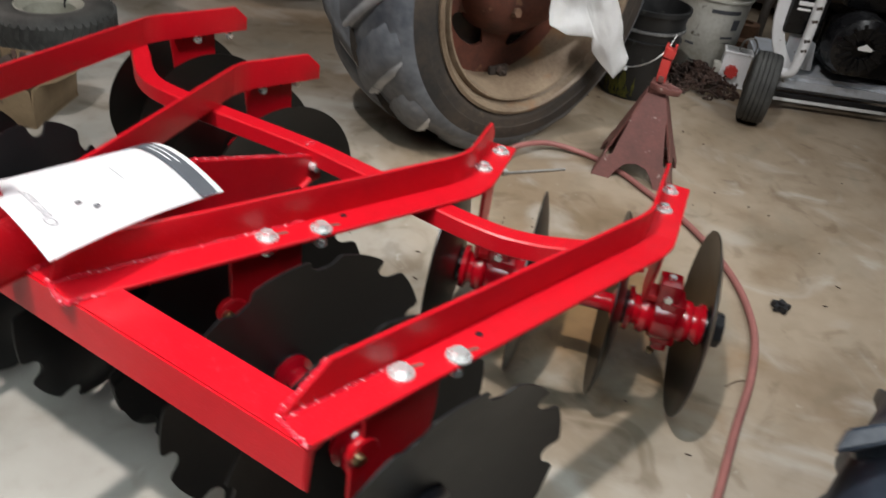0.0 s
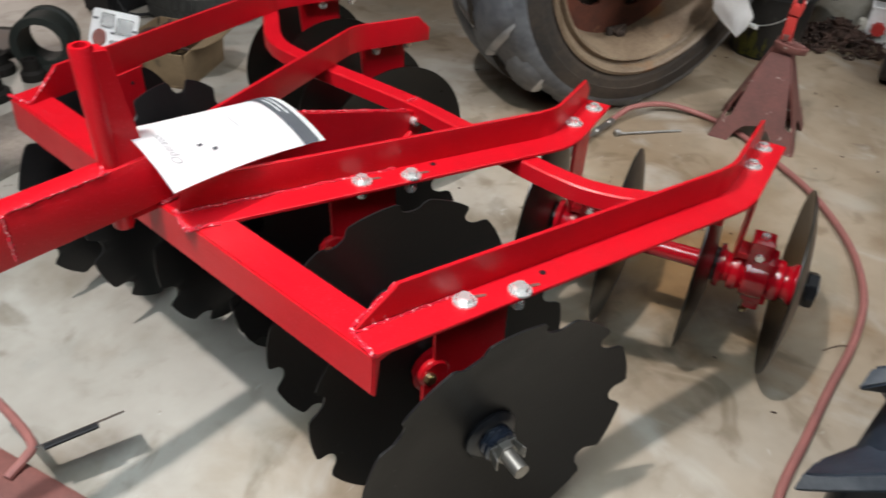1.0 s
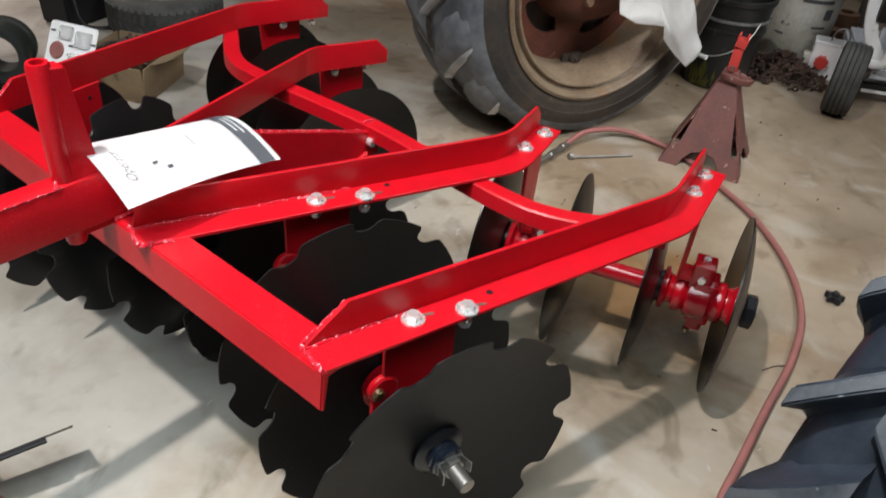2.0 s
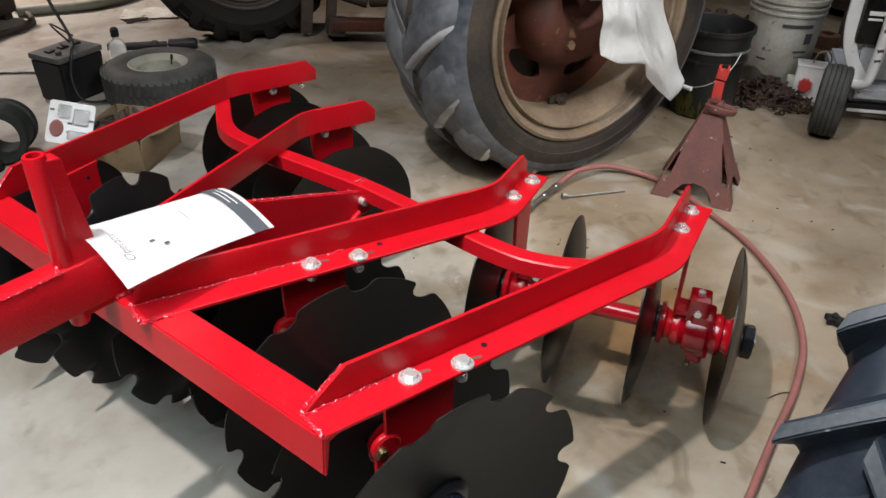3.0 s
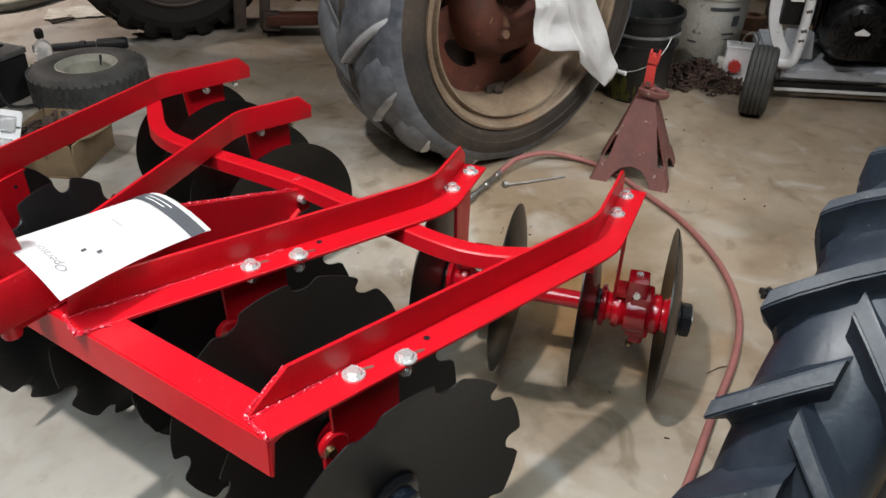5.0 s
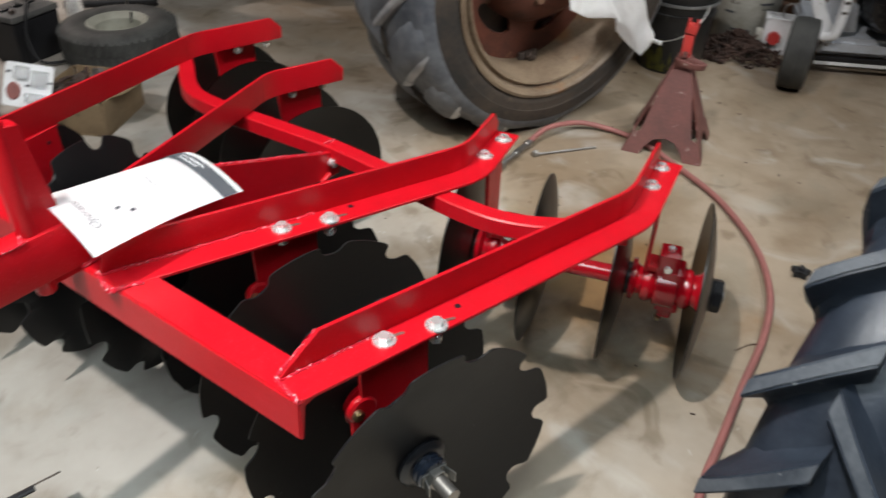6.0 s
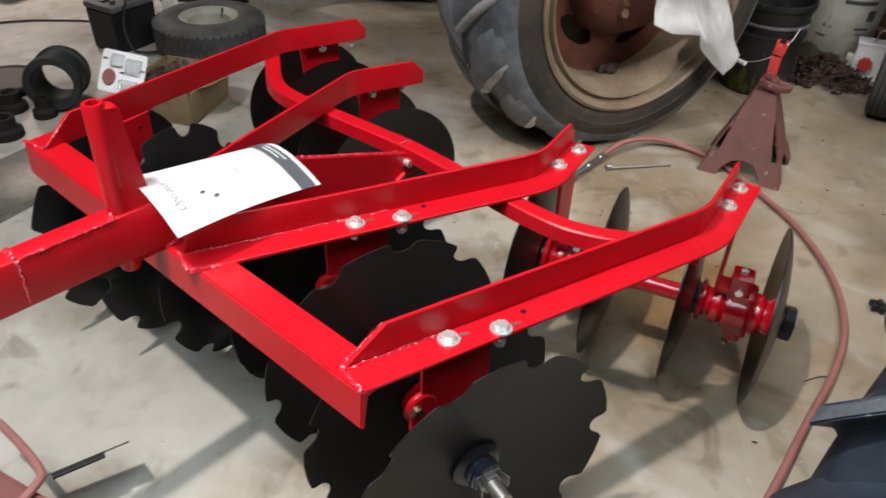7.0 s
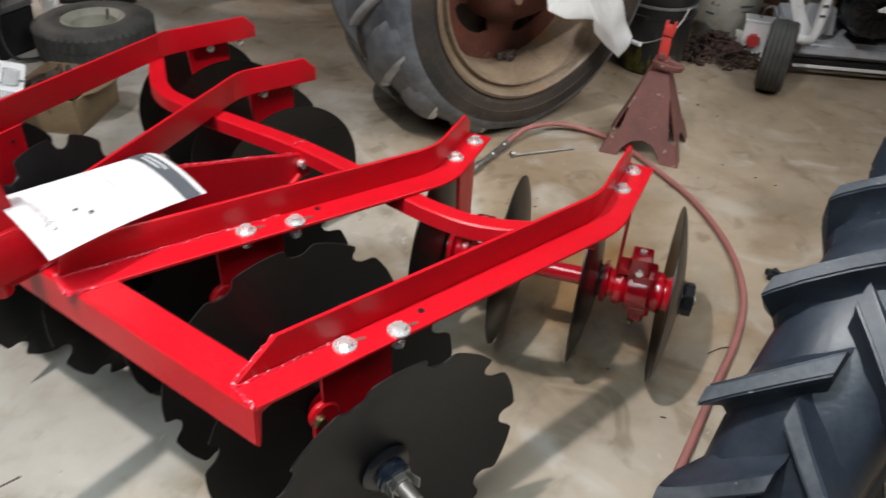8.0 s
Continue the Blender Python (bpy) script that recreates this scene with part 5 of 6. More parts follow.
def build_back_things():
    c = thing("steel_cabinet", pose(4.75, 0.05, 0, 0, 0, -20), "dark greasy steel cabinet standing behind the buckets", "cabinet")
    bm = bmesh.new()
    box(bm, 0.50, 1.10, 0.86, pose(0, 0, 0.49), 0.012)
    part("carcass", bm, IRON, c)
    for y in (-0.275, 0.275):
        bm = bmesh.new()
        box(bm, 0.018, 0.50, 0.76, pose(-0.259, y, 0.49), 0.005)
        door = part("door", bm, IRON, c)
        bm = bmesh.new()
        box(bm, 0.022, 0.018, 0.12, pose(-0.278, y * 0.25, 0.55), 0.005)
        part("handle", bm, STEEL, door, "worn steel handle")
    for x in (-0.2, 0.2):
        for y in (-0.48, 0.48):
            bm = bmesh.new()
            box(bm, 0.05, 0.05, 0.06, pose(x, y, 0.03), 0.004)
            part("foot", bm, IRON, c)
    b = thing("gear_casting", pose(3.66, -0.19, 0, 0, 0, 25), "rusty brown gear casting lying behind the can", "casting")
    bm = bmesh.new()
    lathe(bm, [(0.030, 0.0), (0.095, 0.0), (0.100, 0.012), (0.100, 0.060), (0.070, 0.070), (0.062, 0.130), (0.030, 0.134)], 32, closed=True)
    body = part("body", bm, RUSTTAN, b)
    for k in range(6):
        bm = bmesh.new()
        box(bm, 0.020, 0.024, 0.050, Matrix.Rotation(radians(60 * k), 4, "Z") @ pose(0.104, 0, 0.036), 0.004)
        part("lug", bm, RUSTTAN, body)
    p = thing("bent_pipe", Matrix(), "dull grey-brown bent pipe leaning behind the mower", "pipe")
    bm = bmesh.new()
    sweep(bm, curve_points([(3.80, -0.235, 0.022), (3.80, -0.232, 0.12), (3.81, -0.235, 0.22), (3.86, -0.275, 0.30), (3.95, -0.36, 0.33), (4.06, -0.48, 0.33)], 8), circle(0.022, 14))
    part("pipe_wall", bm, PIPE, p)


build_back_things()


def build_can():
    c = thing("oil_can", pose(3.075, -0.285, 0, 0, 0, -74), "small white metal can with red knob cap", "can")
    bm = bmesh.new()
    box(bm, 0.115, 0.085, 0.150, pose(0, 0, 0.082), 0.008)
    box(bm, 0.121, 0.091, 0.010, pose(0, 0, 0.152), 0.003)
    box(bm, 0.121, 0.091, 0.010, pose(0, 0, 0.006), 0.003)
    part("body", bm, WHITE, c)
    bm = bmesh.new()
    pts = [((0.029 if i % 2 else 0.024) * math.cos(2 * math.pi * i / 16), (0.029 if i % 2 else 0.024) * math.sin(2 * math.pi * i / 16)) for i in range(16)]
    prism(bm, pts, 0.026, pose(-0.012, -0.058, 0.075, 90))
    part("cap", bm, SADDLE, c, "red ribbed knob cap")
    bm = bmesh.new()
    box(bm, 0.035, 0.05, 0.045, pose(-0.072, -0.02, 0.075), 0.010)
    part("spout", bm, PAIL, c)
    bm = bmesh.new()
    sweep(bm, curve_points([(0.0, 0, 0.155), (0.01, 0, 0.200), (0.045, 0, 0.215), (0.065, 0, 0.19), (0.066, 0, 0.155)], 5), circle(0.0035, 8))
    part("handle", bm, STEEL, c, "thin wire handle")


build_can()


# ---- lawn mower ----
def small_wheel(parent, at, yaw, r, w, hub_mat):
    m = pose(*at, 0, 0, yaw) @ Matrix.Rotation(radians(90), 4, "X")
    bm = bmesh.new()
    prof = [(r * 0.52, -w * 0.36), (r * 0.60, -w * 0.45), (r * 0.80, -w * 0.50), (r * 0.93, -w * 0.46)]
    n = 5
    for i in range(n):
        y0 = -w * 0.42 + w * 0.84 * i / n
        y1 = -w * 0.42 + w * 0.84 * (i + 0.78) / n
        rr = r * (1.0 - 0.03 * abs((i - (n - 1) / 2) / n) * 2)
        prof += [(rr * 0.975, y0), (rr, y0 + 0.001), (rr, y1), (rr * 0.975, y1 + 0.001)]
    prof += [(r * 0.93, w * 0.46), (r * 0.80, w * 0.50), (r * 0.60, w * 0.45), (r * 0.52, w * 0.36)]
    lathe(bm, prof, 48, m, closed=True)
    ty = part("tyre", bm, TREAD, parent, "grooved black rubber tyre")
    bm = bmesh.new()
    lathe(bm, [(0.010, -w * 0.30), (r * 0.30, -w * 0.28), (r * 0.44, -w * 0.34), (r * 0.545, -w * 0.40), (r * 0.545, w * 0.40), (r * 0.44, w * 0.34), (r * 0.30, w * 0.28), (0.010, w * 0.30)], 32, m, closed=True)
    part("rim", bm, hub_mat, ty, "pale pressed rim")
    return ty


def build_mower():
    m = thing("lawn_mower", pose(3.17, -0.58, 0, 0, 0, -62), "white and black petrol mower with ribbed rubber tyres", "mower")
    # local x runs across the machine (towards the viewer's right), local -y towards the viewer
    bm = bmesh.new()
    prism(bm, [(-0.20, -0.17), (0.30, -0.17), (0.34, 0.05), (0.30, 0.34), (-0.18, 0.34), (-0.22, 0.05)], 0.070, pose(0, 0, 0.115))
    bmesh.ops.bevel(bm, geom=list(bm.edges), offset=0.018, segments=3, affect="EDGES")
    part("deck", bm, DECK, m, "bluish white pressed steel deck")
    bm = bmesh.new()
    prism(bm, [(-0.185, 0.17), (-0.06, 0.17), (-0.08, 0.28), (-0.14, 0.31), (-0.20, 0.36)], 0.006, pose(0, -0.13, 0, 90))
    part("deck_riser", bm, DECK, m, "bluish white upright plate")
    bm = bmesh.new()
    box(bm, 0.50, 0.010, 0.022, pose(0.05, -0.176, 0.068), 0.003)
    part("deck_skirt", bm, PLASTICPLAIN, m, "black deck skirt")
    bm = bmesh.new()
    box(bm, 0.49, 0.006, 0.014, pose(0.05, -0.178, 0.050), 0.002)
    part("skirt_edge", bm, WHITE, m)
    # stub axle out to the leading wheel
    bm = bmesh.new()
    rod(bm, (-0.318, -0.338, 0.140), (-0.15, -0.10, 0.130), 0.012, 12)
    part("wheel_bracket", bm, IRON, m)
    bm = bmesh.new()
    rod(bm, (0.360, -0.310, 0.148), (0.25, -0.10, 0.130), 0.012, 12)
    part("wheel_bracket", bm, IRON, m)
    small_wheel(m, (-0.318, -0.338, 0.140), 72, 0.140, 0.105, CREAM)
    small_wheel(m, (0.360, -0.310, 0.148), 72, 0.148, 0.115, CREAM)
    # engine: block, blower housing, air cleaner, muffler cover
    bm = bmesh.new()
    box(bm, 0.24, 0.24, 0.15, pose(0.14, 0.02, 0.245), 0.02)
    engine = part("engine", bm, ENGINE, m, "black finned petrol engine", Matrix.Translation((-0.02, -0.02, -0.075)) @ Matrix.Diagonal((1.45, 1.35, 1.45, 1)))
    bm = bmesh.new()
    lathe(bm, [(0, 0.055), (0.030, 0.058), (0.034, 0.070), (0.058, 0.072), (0.078, 0.060), (0.084, 0.030), (0.086, 0.0), (0, 0.0)], 36, pose(0.048, -0.100, 0.270, 90))
    part("blower_housing", bm, ENGINE, engine, "round black recoil starter housing")
    bm = bmesh.new()
    box(bm, 0.25, 0.006, 0.12, Matrix(), 0.002)
    fin = mesh_of("cooling_fin", bm, ENGINE)
    for k in range(6):
        part("cooling_fin", fin, None, engine, "", pose(0.14, -0.09 + k * 0.036, 0.25))
    bm = bmesh.new()
    box(bm, 0.040, 0.006, 0.008)
    rib = mesh_of("starter_rib", bm, ENGINE)
    for k in range(14):
        part("starter_rib", rib, None, engine, "", pose(0.048, -0.172, 0.270) @ Matrix.Rotation(2 * math.pi * k / 14, 4, "Y") @ pose(0.048, 0, 0))
    bm = bmesh.new()
    prism(bm, [(-0.021, 0), (0, 0.012), (0.021, 0), (0.017, -0.006), (-0.017, -0.006)], 0.003, pose(0.052, -0.177, 0.275, 90))
    part("badge", bm, PAPER, engine, "plain white maker's badge")
    bm = bmesh.new()
    box(bm, 0.100, 0.13, 0.130, pose(-0.100, -0.035, 0.330), 0.014)
    air = part("air_cleaner", bm, ENGINE, engine, "black plastic engine cover")
    bm = bmesh.new()
    box(bm, 0.046, 0.003, 0.011, pose(-0.112, -0.102, 0.352), 0.001)
    box(bm, 0.036, 0.003, 0.006, pose(-0.116, -0.102, 0.336), 0.001)
    part("print_bar", bm, PAPER, air, "unreadable white lettering")
    bm = bmesh.new()
    box(bm, 0.22, 0.20, 0.08, pose(0.12, 0.04, 0.385), 0.02)
    box(bm, 0.15, 0.16, 0.05, pose(-0.08, 0.0, 0.425), 0.012)
    top = part("fuel_tank", bm, ENGINE, engine, "black fuel tank and shroud")
    bm = bmesh.new()
    box(bm, 0.060, 0.003, 0.008, pose(0.13, -0.063, 0.392), 0.001)
    part("print_bar", bm, PAPER, top, "unreadable white lettering")
    # white tubular frame in front of the engine
    bm = bmesh.new()
    sweep(bm, curve_points([(-0.135, -0.13, 0.64), (-0.136, -0.15, 0.52), (-0.140, -0.17, 0.38), (-0.148, -0.19, 0.25), (-0.155, -0.195, 0.185), (-0.170, -0.185, 0.162), (-0.20, -0.16, 0.150)], 6), circle(0.0195, 16))
    tube = part("handle_tube", bm, WHITE, m, "chipped white tubular handle")
    for z, x, y in ((0.515, -0.136, -0.151), (0.425, -0.138, -0.164), (0.375, -0.140, -0.171), (0.30, -0.145, -0.183), (0.262, -0.147, -0.188)):
        bm = bmesh.new()
        rod(bm, (x - 0.012, y - 0.0115, z), (x + 0.009, y - 0.0130, z + 0.006 + 0.012 * (z - 0.3)), 0.0085, 8)
        part("paint_chip", bm, IRON, tube, "chipped bare patch")
    bm = bmesh.new()
    sweep(bm, curve_points([(-0.255, -0.12, 0.62), (-0.262, -0.125, 0.48), (-0.256, -0.13, 0.36), (-0.228, -0.14, 0.26), (-0.17, -0.15, 0.17)], 6), rounded_rect(0.014, 0.050, 0.004, 2))
    part("side_bracket", bm, WHITE, m, "white pressed side bracket")
    bm = bmesh.new()
    sweep(bm, curve_points([(0.36, -0.05, 0.62), (0.37, -0.08, 0.45), (0.375, -0.10, 0.30), (0.37, -0.11, 0.20)], 6), rounded_rect(0.020, 0.070, 0.004, 2))
    part("side_bracket", bm, WHITE, m, "white pressed side bracket")


build_mower()


# ---- battery, lawn tyre, box and blister pack ----
def build_battery():
    b = thing("car_battery", pose(1.015, 2.085, 0, 0, 0, 12), "dusty black car battery with cable clamped on top", "battery")
    bm = bmesh.new()
    r = bmesh.ops.create_cube(bm, size=1.0, matrix=pose(0, 0, 0.088) @ Matrix.Diagonal((0.22, 0.165, 0.176, 1)))
    for v in r["verts"]:
        if v.co.z < 0.05:
            v.co.x *= 0.94
            v.co.y *= 0.94
    bmesh.ops.bevel(bm, geom=list(bm.edges), offset=0.008, segments=2, affect="EDGES")
    part("case", bm, PLASTICPLAIN, b)
    bm = bmesh.new()
    box(bm, 0.224, 0.169, 0.024, pose(0, 0, 0.186), 0.006)
    part("lid", bm, DUSTLID, b, "dusty grey lid")
    for x in (-0.062, 0.0, 0.062):
        bm = bmesh.new()
        box(bm, 0.036, 0.030, 0.010, pose(x, 0.012, 0.201), 0.003)
        part("filler_cap", bm, PLASTICPLAIN, b, "black filler cap")
    for x, y in ((-0.07, -0.045), (0.07, 0.045)):
        bm = bmesh.new()
        lathe(bm, [(0.012, 0.199), (0.012, 0.212), (0.008, 0.214), (0, 0.214)], 14, pose(x, y, 0))
        part("terminal", bm, IRON, b)
    c = thing("battery_cable", Matrix(), "thin black cable looping over the battery", "cable")
    bm = bmesh.new()
    sweep(bm, curve_points([(1.12, 2.42, 0.56), (1.08, 2.30, 0.40), (1.03, 2.05, 0.25), (0.99, 1.985, 0.21), (0.955, 1.965, 0.12), (0.965, 1.93, 0.03), (1.06, 1.90, 0.012), (1.14, 1.96, 0.012)], 8), circle(0.0065, 8))
    part("cable_core", bm, PLASTICPLAIN, c)
    bm = bmesh.new()
    sweep(bm, curve_points([(1.05, 2.11, 0.212), (1.02, 2.16, 0.27), (1.08, 2.28, 0.24), (1.18, 2.33, 0.16)], 8), circle(0.004, 8))
    part("cable_core", bm, PLASTICPLAIN, c)
    w = thing("floor_wire", Matrix(), "thin dark wire lying across the floor", "wire")
    bm = bmesh.new()
    sweep(bm, curve_points([(0.60, 2.72, 0.006), (0.80, 2.64, 0.006), (0.95, 2.52, 0.006), (1.05, 2.40, 0.006), (1.06, 2.25, 0.006)], 8), circle(0.005, 8))
    part("wire_core", bm, PLASTICPLAIN, w)


build_battery()


def build_lawn_tyre():
    t = thing("spare_tyre", pose(1.245, 1.80, 0), "small grey lawn tractor tyre on a cream rim lying flat", "tyre")
    bm = bmesh.new()
    R, W = 0.232, 0.155
    lathe(bm, [(0.108, 0.016), (0.125, 0.004), (0.175, 0.0), (0.205, 0.010), (R - 0.010, 0.030), (R - 0.008, W - 0.030), (0.205, W - 0.010), (0.175, W), (0.125, W - 0.004), (0.108, W - 0.016)], 64, closed=True)
    tyre = part("carcass", bm, TREAD, t)
    n = 46
    shape = [(-0.006, -0.030), (0.007, -0.022), (0.007, 0.022), (-0.003, 0.030), (-0.007, 0.0)]
    bm = bmesh.new()
    prism(bm, shape, 0.010)
    tread = mesh_of("tread_block", bm, TREAD)
    for k in range(n):
        for row, z in enumerate((0.048, W - 0.048)):
            a = 2 * math.pi * (k + 0.5 * row) / n
            ob = part("tread_block", tread, None, tyre, "", Matrix.Rotation(a, 4, "Z") @ pose(R - 0.0105, 0, z) @ Matrix.Rotation(radians(90), 4, "Y") @ Matrix.Rotation(radians(90 + 15 * (1 - 2 * row)), 4, "Z"))
    bm = bmesh.new()
    lathe(bm, [(0.020, 0.060), (0.070, 0.062), (0.088, 0.075), (0.094, 0.118), (0.118, 0.138), (0.120, 0.146), (0.114, 0.148), (0.088, 0.126), (0.082, 0.070), (0.020, 0.052)], 48, closed=True)
    rim = part("rim", bm, CREAM, t, "dull cream pressed steel rim")
    bm = bmesh.new()
    rod(bm, (0.082, 0.03, 0.11), (0.090, 0.035, 0.150), 0.005, 8)
    part("valve", bm, PLASTICPLAIN, rim)


build_lawn_tyre()


def build_box():
    b = thing("cardboard_box", pose(0.842, 1.405, 0, 0, 0, 28), "torn tan cardboard box full of small parts", "box")
    L, W, H, T = 0.27, 0.24, 0.125, 0.006
    for nm, sx, sy, x, y, rx, ry in (("side_panel", L, T, 0, -W / 2, 6, 0), ("side_panel", L, T, 0, W / 2, -6, 0), ("end_panel", T, W, -L / 2, 0, 0, -6), ("end_panel", T, W, L / 2, 0, 0, 6)):
        bm = bmesh.new()
        box(bm, sx, sy, H, pose(x, y, H / 2 + 0.002, rx, ry, 0), 0.001)
        part(nm, bm, CARD, b)
    bm = bmesh.new()
    box(bm, L, W, T, pose(0, 0, T / 2 + 0.001))
    part("bottom_panel", bm, CARD, b)
    bm = bmesh.new()
    prism(bm, [(-0.12, 0), (0.12, 0), (0.10, 0.06), (-0.03, 0.075), (-0.10, 0.05)], 0.004, pose(0.02, -W / 2 - 0.006, H + 0.002, 165, 0, 0))
    part("flap", bm, CARD, b, "folded down torn flap")
    rng = random.Random(8)
    for k in range(34):
        g = thing("small_part", pose(0.842 + rng.uniform(-0.10, 0.10), 1.405 + rng.uniform(-0.10, 0.10), 0.096 + rng.uniform(0, 0.034), rng.uniform(-30, 30), rng.uniform(-30, 30), rng.uniform(0, 360)),
                  "small dark metal part lying in the box", "hardware", "parts in the box")
        bm = bmesh.new()
        if k % 2:
            sweep(bm, curve_points([(-0.05, 0, 0), (-0.01, 0.01, 0.008), (0.03, -0.004, 0), (0.06, 0.012, 0.004)], 4), rounded_rect(0.014, 0.008, 0.002, 1))
        else:
            lathe(bm, [(0.008, -0.006), (0.026, -0.006), (0.026, 0.006), (0.008, 0.006)], 16, closed=True)
        part("piece", bm, (IRON, RUST, PIPE, FARRUB)[k % 4], g)


build_box()


def build_blister():
    x = Vector((0.0915, -0.128, 0.0)).normalized()
    y = Vector((0.083, 0.006, 0.110))
    y = (y - x * y.dot(x) * 0.2).normalized()
    m = Matrix((x, y, x.cross(y).normalized())).transposed().to_4x4() @ Matrix.Diagonal((0.72, 0.85, 0.85, 1))
    m.translation = (0.645, 1.402, 0.186)
    p = thing("blister_pack", m, "clear plastic blister pack with card and red disc", "packaging")
    bm = bmesh.new()
    prism(bm, rounded_rect(0.225, 0.165, 0.014), 0.004)
    part("card", bm, WHITE, p, "pale printed backing card")
    bm = bmesh.new()
    for x, y, w, h in ((0.055, 0.03, 0.075, 0.060), (-0.030, 0.045, 0.060, 0.050), (0.045, -0.045, 0.085, 0.040)):
        box(bm, w, h, 0.016, pose(x, y, 0.010), 0.007)
    part("bubble", bm, CLEAR, p, "clear plastic bubble")
    bm = bmesh.new()
    lathe(bm, [(0, 0.010), (0.030, 0.010), (0.034, 0.004), (0.034, 0.002), (0, 0.002)], 28, pose(-0.062, -0.026, 0))
    part("red_disc", bm, HOSE, p, "dull red disc")
    for x, y in ((-0.095, 0.045), (0.10, 0.02), (0.09, -0.06), (0.0, 0.0)):
        bm = bmesh.new()
        box(bm, 0.022, 0.008, 0.002, pose(x, y, 0.003))
        part("print_bar", bm, INK, p, "unreadable dark print")


build_blister()


# ---- loose things on the back floor ----
def build_back_floor():
    b = thing("plastic_bottle", pose(1.315, 2.22, 0, 0, 0, 0), "small clear plastic bottle with black cap", "bottle")
    bm = bmesh.new()
    lathe(bm, [(0, 0.002), (0.034, 0.002), (0.038, 0.012), (0.037, 0.10), (0.030, 0.125), (0.013, 0.140), (0.013, 0.150), (0.0, 0.150)], 28)
    part("flask", bm, CLEAR, b)
    bm = bmesh.new()
    lathe(bm, [(0, 0.150), (0.018, 0.150), (0.018, 0.182), (0.010, 0.190), (0, 0.190)], 16)
    part("cap", bm, PLASTICPLAIN, b, "black screw cap")
    t = thing("flashlight", Matrix(), "black metal torch lying on the floor", "torch")
    a, c = Vector((1.40, 2.46, 0.026)), Vector((1.72, 2.20, 0.026))
    d = (c - a).normalized()
    x = Vector((0, 0, 1)).cross(d)
    m = Matrix((x, d.cross(x), d)).transposed().to_4x4()
    m.translation = a
    L = (c - a).length
    bm = bmesh.new()
    lathe(bm, [(0, 0), (0.018, 0), (0.019, 0.20), (0.023, 0.205), (0.023, 0.225), (0.017, 0.23), (0.017, 0.27), (0, 0.27)], 20, m)
    part("barrel", bm, PLASTICPLAIN, t)
    bm = bmesh.new()
    lathe(bm, [(0.015, 0.275), (0.026, 0.28), (0.027, L - 0.01), (0.020, L), (0, L)], 20, m)
    part("head", bm, PLASTICPLAIN, t)
    s = thing("paper_sheet", pose(1.90, 2.86, 0.0, 0, 0, -40), "crumpled tan paper sheet on the floor", "paper")
    bm = bmesh.new()
    bmesh.ops.create_grid(bm, x_segments=14, y_segments=10, size=0.5, matrix=Matrix.Diagonal((0.30, 0.20, 1, 1)))
    for v in bm.verts:
        v.co.z = 0.006 + 0.010 * abs(noise.noise(v.co * 14))
    bmesh.ops.solidify(bm, geom=list(bm.faces), thickness=0.001)
    part("sheet", bm, PAIL, s)
    c = thing("spring_clip", pose(1.77, 2.80, 0.006, 0, 0, -30), "small dark spring clip on the floor", "clip")
    bm = bmesh.new()
    sweep(bm, curve_points([(-0.06, 0.02, 0), (0.02, 0.018, 0.004), (0.06, 0.0, 0.006), (0.02, -0.018, 0.004), (-0.05, -0.02, 0)], 6), rounded_rect(0.010, 0.012, 0.002, 1))
    part("bent_strip", bm, IRON, c)
    # hoses at the back
    h = thing("tan_hose", Matrix(), "thick tan hose curving on the back floor", "hose")
    bm = bmesh.new()
    sweep(bm, curve_points([(1.40, 3.32, 0.03), (1.52, 3.27, 0.03), (1.75, 3.16, 0.03), (2.05, 3.19, 0.03), (2.35, 3.35, 0.03), (2.6, 3.7, 0.03)], 8), circle(0.028, 14))
    part("hose_tube", bm, CREAM, h)
    h = thing("grey_hose", Matrix(), "grey looped hose on the back floor", "hose")
    bm = bmesh.new()
    sweep(bm, curve_points([(0.85, 3.02, 0.018), (1.02, 2.98, 0.018), (1.18, 3.04, 0.018), (1.32, 3.08, 0.018), (1.42, 3.22, 0.018), (1.44, 3.42, 0.018)], 8), circle(0.016, 12))
    part("hose_tube", bm, IRON, h)
    k = thing("dark_machine_base", pose(1.12, 3.36, 0, 0, 0, 20), "dark iron machine base at the back", "machine")
    bm = bmesh.new()
    box(bm, 0.50, 0.30, 0.34, pose(0, 0, 0.20), 0.03)
    part("casting", bm, IRON, k)
    for x in (-0.2, 0.2):
        for y in (-0.1, 0.1):
            bm = bmesh.new()
            box(bm, 0.05, 0.05, 0.06, pose(x, y, 0.03), 0.004)
            part("foot", bm, IRON, k)
    # rubber elbow and pan beside the harrow
    e = thing("pipe_collar", pose(0.555, 1.72, 0, 0, 0, -38), "short dark green rubber pipe collar lying on the floor", "pipe")
    bm = bmesh.new()
    lathe(bm, [(0.070, -0.085), (0.092, -0.085), (0.096, -0.078), (0.096, -0.050), (0.088, -0.044), (0.088, 0.044), (0.096, 0.050), (0.096, 0.078), (0.092, 0.085), (0.070, 0.085)], 48, pose(0, 0, 0.096, 84, 0, 0), closed=True)
    part("collar_wall", bm, GREEN, e)
    d = thing("steel_pan", pose(0.47, 2.02, 0), "dull grey round pan lid leaning on the floor", "pan")
    bm = bmesh.new()
    lathe(bm, [(0, 0.012), (0.13, 0.012), (0.14, 0.020), (0.145, 0.018), (0.13, 0.004), (0, 0.002)], 40)
    part("plate", bm, IRON, d)
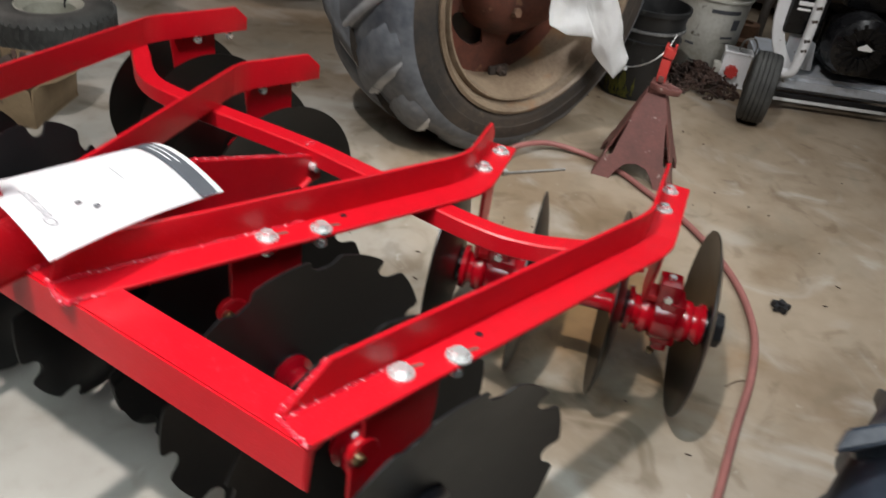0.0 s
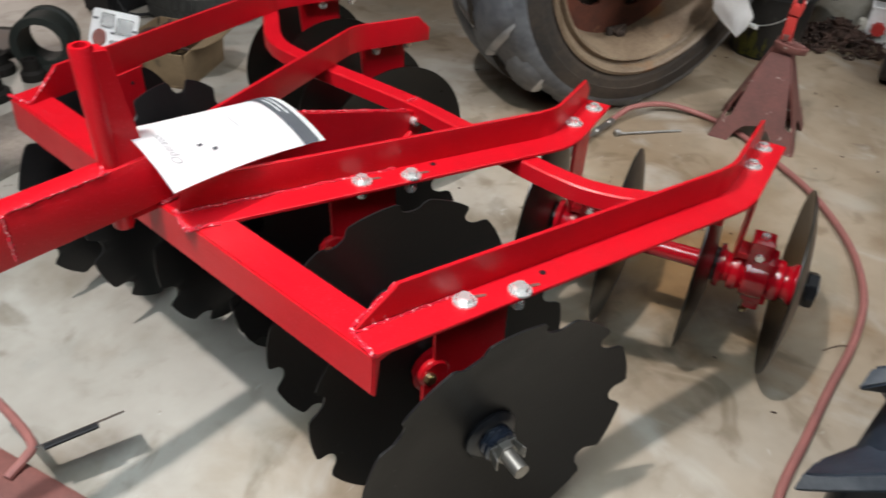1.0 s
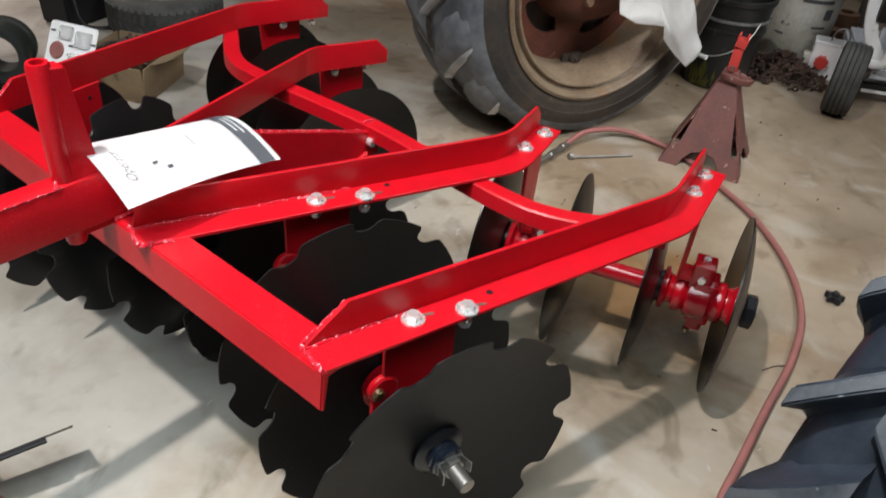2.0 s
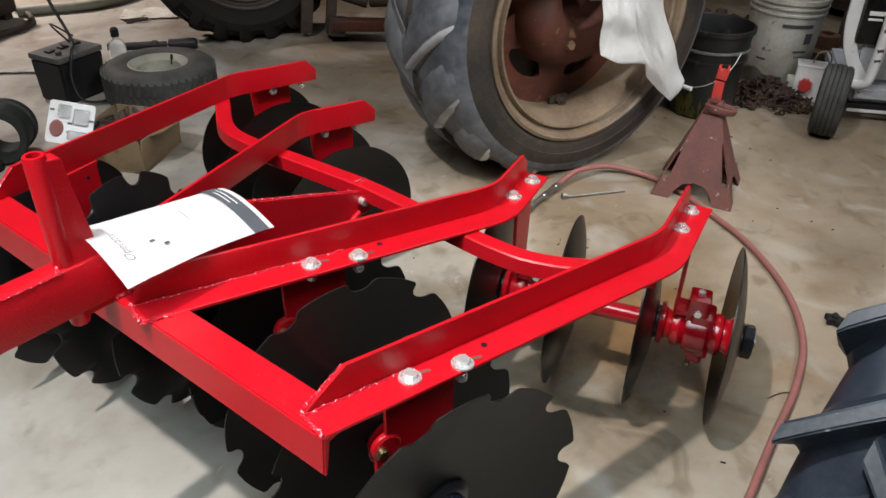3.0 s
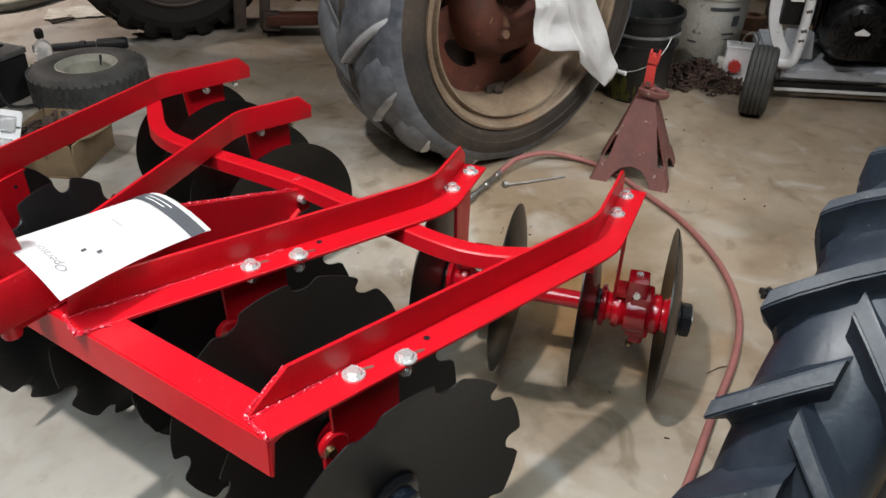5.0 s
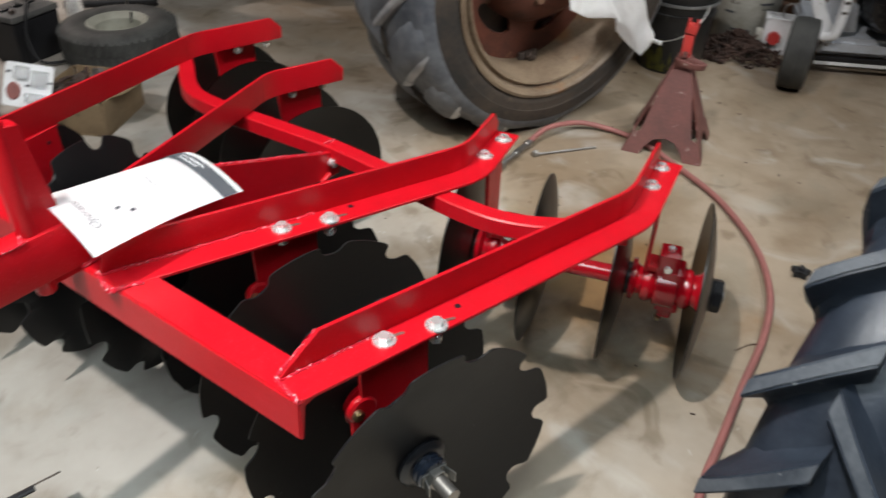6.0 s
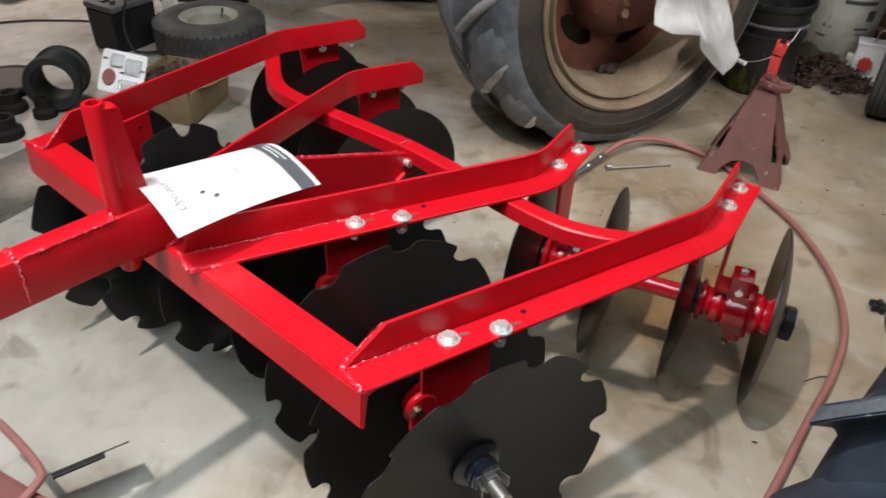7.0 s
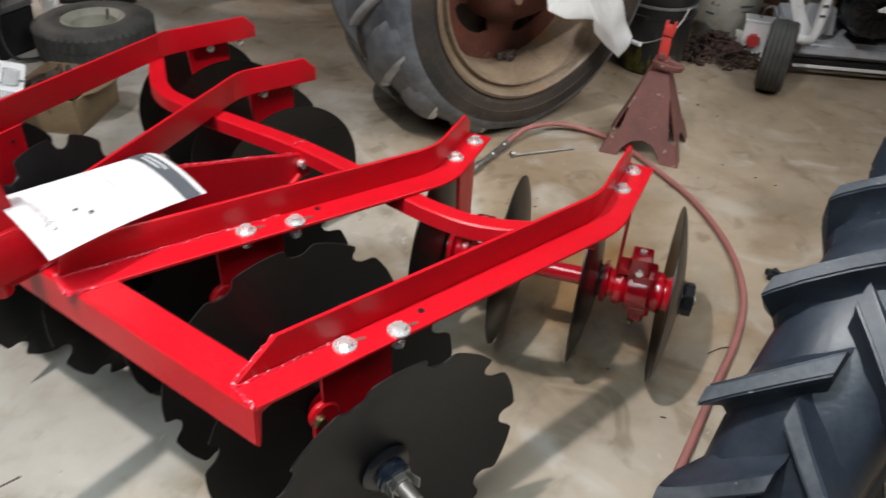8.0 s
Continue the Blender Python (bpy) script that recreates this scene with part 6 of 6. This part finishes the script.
    for x, y, r, yaw in ((0.40, 1.78, 0.05, 20), (0.46, 1.66, 0.04, 70), (0.30, 1.60, 0.055, 130)):
        g = thing("iron_fitting", pose(x, y, 0, 0, 0, yaw), "dark greasy iron fitting lying on the floor", "fitting", "fittings by the box")
        bm = bmesh.new()
        lathe(bm, [(r * 0.45, 0.0), (r, 0.0), (r, 0.025), (r * 0.7, 0.035), (r * 0.7, 0.07), (r * 0.45, 0.07)], 22, closed=True)
        part("flange", bm, FARRUB, g)
        bm = bmesh.new()
        rod(bm, (0.0, 0, 0.05), (r * 2.2, 0.02, 0.035), r * 0.35, 12)
        part("stem", bm, FARRUB, g)
    s = thing("wood_board", pose(0.33, 1.20, 0, 0, 0, 14), "grey weathered board lying on the floor", "board")
    bm = bmesh.new()
    box(bm, 0.34, 0.28, 0.022, pose(-0.12, 0.10, 0.012), 0.003)
    part("plank", bm, STEEL, s)


build_back_floor()


# ---- tractor undercarriage between the wheels ----
def build_undercarriage():
    t = tractor
    bm = bmesh.new()
    box(bm, 0.30, 0.09, 0.05, pose(2.32, 1.66, 0.095, 0, 0, -50), 0.008)
    part("drawbar", bm, RUSTRED, t, "rusty flat drawbar")
    for x, y, z, s in ((2.20, 1.93, 0.14, (0.06, 0.05, 0.22)), (2.27, 1.83, 0.13, (0.05, 0.06, 0.20)), (2.24, 1.76, 0.085, (0.08, 0.06, 0.09))):
        bm = bmesh.new()
        box(bm, *s, pose(x, y, z, 0, 6, -40), 0.008)
        part("bracket", bm, IRON, t)
    for a, b, r in (((2.22, 1.90, 0.26), (2.40, 1.70, 0.18), 0.028), ((2.38, 1.66, 0.20), (2.55, 1.30, 0.24), 0.030), ((2.40, 1.70, 0.20), (2.45, 1.78, 0.55), 0.024), ((2.30, 1.85, 0.25), (2.34, 1.95, 0.70), 0.045)):
        bm = bmesh.new()
        rod(bm, a, b, r, 14)
        part("link_arm", bm, IRON, t)
    bm = bmesh.new()
    lathe(bm, [(0, -0.05), (0.045, -0.045), (0.05, 0), (0.045, 0.045), (0, 0.05)], 18, pose(2.56, 1.36, 0.155))
    part("drain_cup", bm, BRASS, t, "rusty orange cup")
    bm = bmesh.new()
    box(bm, 1.4, 0.42, 0.42, pose(3.05, 1.42, 0.68, 0, 0, -27), 0.06)
    part("transmission", bm, IRON, t, "dark greasy tractor belly")
    bm = bmesh.new()
    sweep(bm, [(1.80, 0.35, 0.535), (2.16, 1.02, 0.56), (2.42, 1.55, 0.60)], circle(0.075, 20))
    part("axle_housing", bm, IRON, t, "dark rear axle housing")
    bm = bmesh.new()
    rod(bm, (2.20, 2.42, 0.49), (2.85, 1.80, 0.60), 0.06, 18)
    part("axle_housing", bm, IRON, t, "dark far axle housing")


build_undercarriage()


# ---- red tool and thin plate by the front of the harrow ----
def build_front_floor():
    e = Vector((0.249, -0.969, 0))
    w = Vector((-0.969, -0.249, 0))
    m = Matrix((e, w, Vector((0, 0, 1)))).transposed().to_4x4()
    m.translation = (-0.290, 0.066, 0)
    j = thing("steel_ramp", m, "dull red steel ramp lying on the floor", "ramp")
    bm = bmesh.new()
    prism(bm, [(0, 0.002), (0.004, 0.096), (0.024, 0.100), (0.20, 0.082), (0.205, 0.002)], 0.42, pose(0.10, 0, 0, 90, 0, 90))
    bmesh.ops.bevel(bm, geom=list(bm.edges), offset=0.005, segments=2, affect="EDGES")
    part("shell", bm, JACKRED, j)
    bm = bmesh.new()
    back = m.inverted()
    sweep(bm, curve_points([back @ Vector(q) for q in ((-0.274, 0.250, 0.108), (-0.272, 0.224, 0.110), (-0.269, 0.143, 0.112), (-0.273, 0.075, 0.111), (-0.296, 0.056, 0.110), (-0.33, 0.045, 0.104))], 6), circle(0.008, 10))
    part("rod_handle", bm, HOSE, j, "bent dull red rod")
    p = thing("thin_plate", Matrix(), "thin dark metal plate propped up on the floor", "plate")
    q = [Vector((-0.266, 0.106, 0.070)), Vector((-0.120, 0.063, 0.078)), Vector((-0.136, 0.016, 0.130)), Vector((-0.276, 0.063, 0.116))]
    nrm = (q[1] - q[0]).cross(q[3] - q[0]).normalized() * 0.0035
    bm = bmesh.new()
    lo, hi = [bm.verts.new(v) for v in q], [bm.verts.new(v + nrm) for v in q]
    bm.faces.new(lo[::-1])
    bm.faces.new(hi)
    for k in range(4):
        bm.faces.new((lo[k], lo[(k + 1) % 4], hi[(k + 1) % 4], hi[k]))
    part("sheet", bm, IRON, p)
    bm = bmesh.new()
    sweep(bm, [q[3].lerp(q[2], 0.1) + nrm * 2, q[3].lerp(q[2], 0.7) + nrm * 2], rounded_rect(0.012, 0.008, 0.002, 1))
    part("rib", bm, PLASTICPLAIN, p)
    rng = random.Random(12)
    bm = bmesh.new()
    for i in range(60):
        x, y = rng.uniform(0.5, 2.6), rng.uniform(-1.0, 1.2)
        m = pose(x, y, 0.003, 0, 0, rng.uniform(0, 360))
        box(bm, rng.uniform(0.003, 0.014), rng.uniform(0.0015, 0.003), 0.002, m)
    tagged(part("floor_grit", bm, RUST), "tiny scattered bits of grit and chaff", "grit", kind="stuff")


build_front_floor()
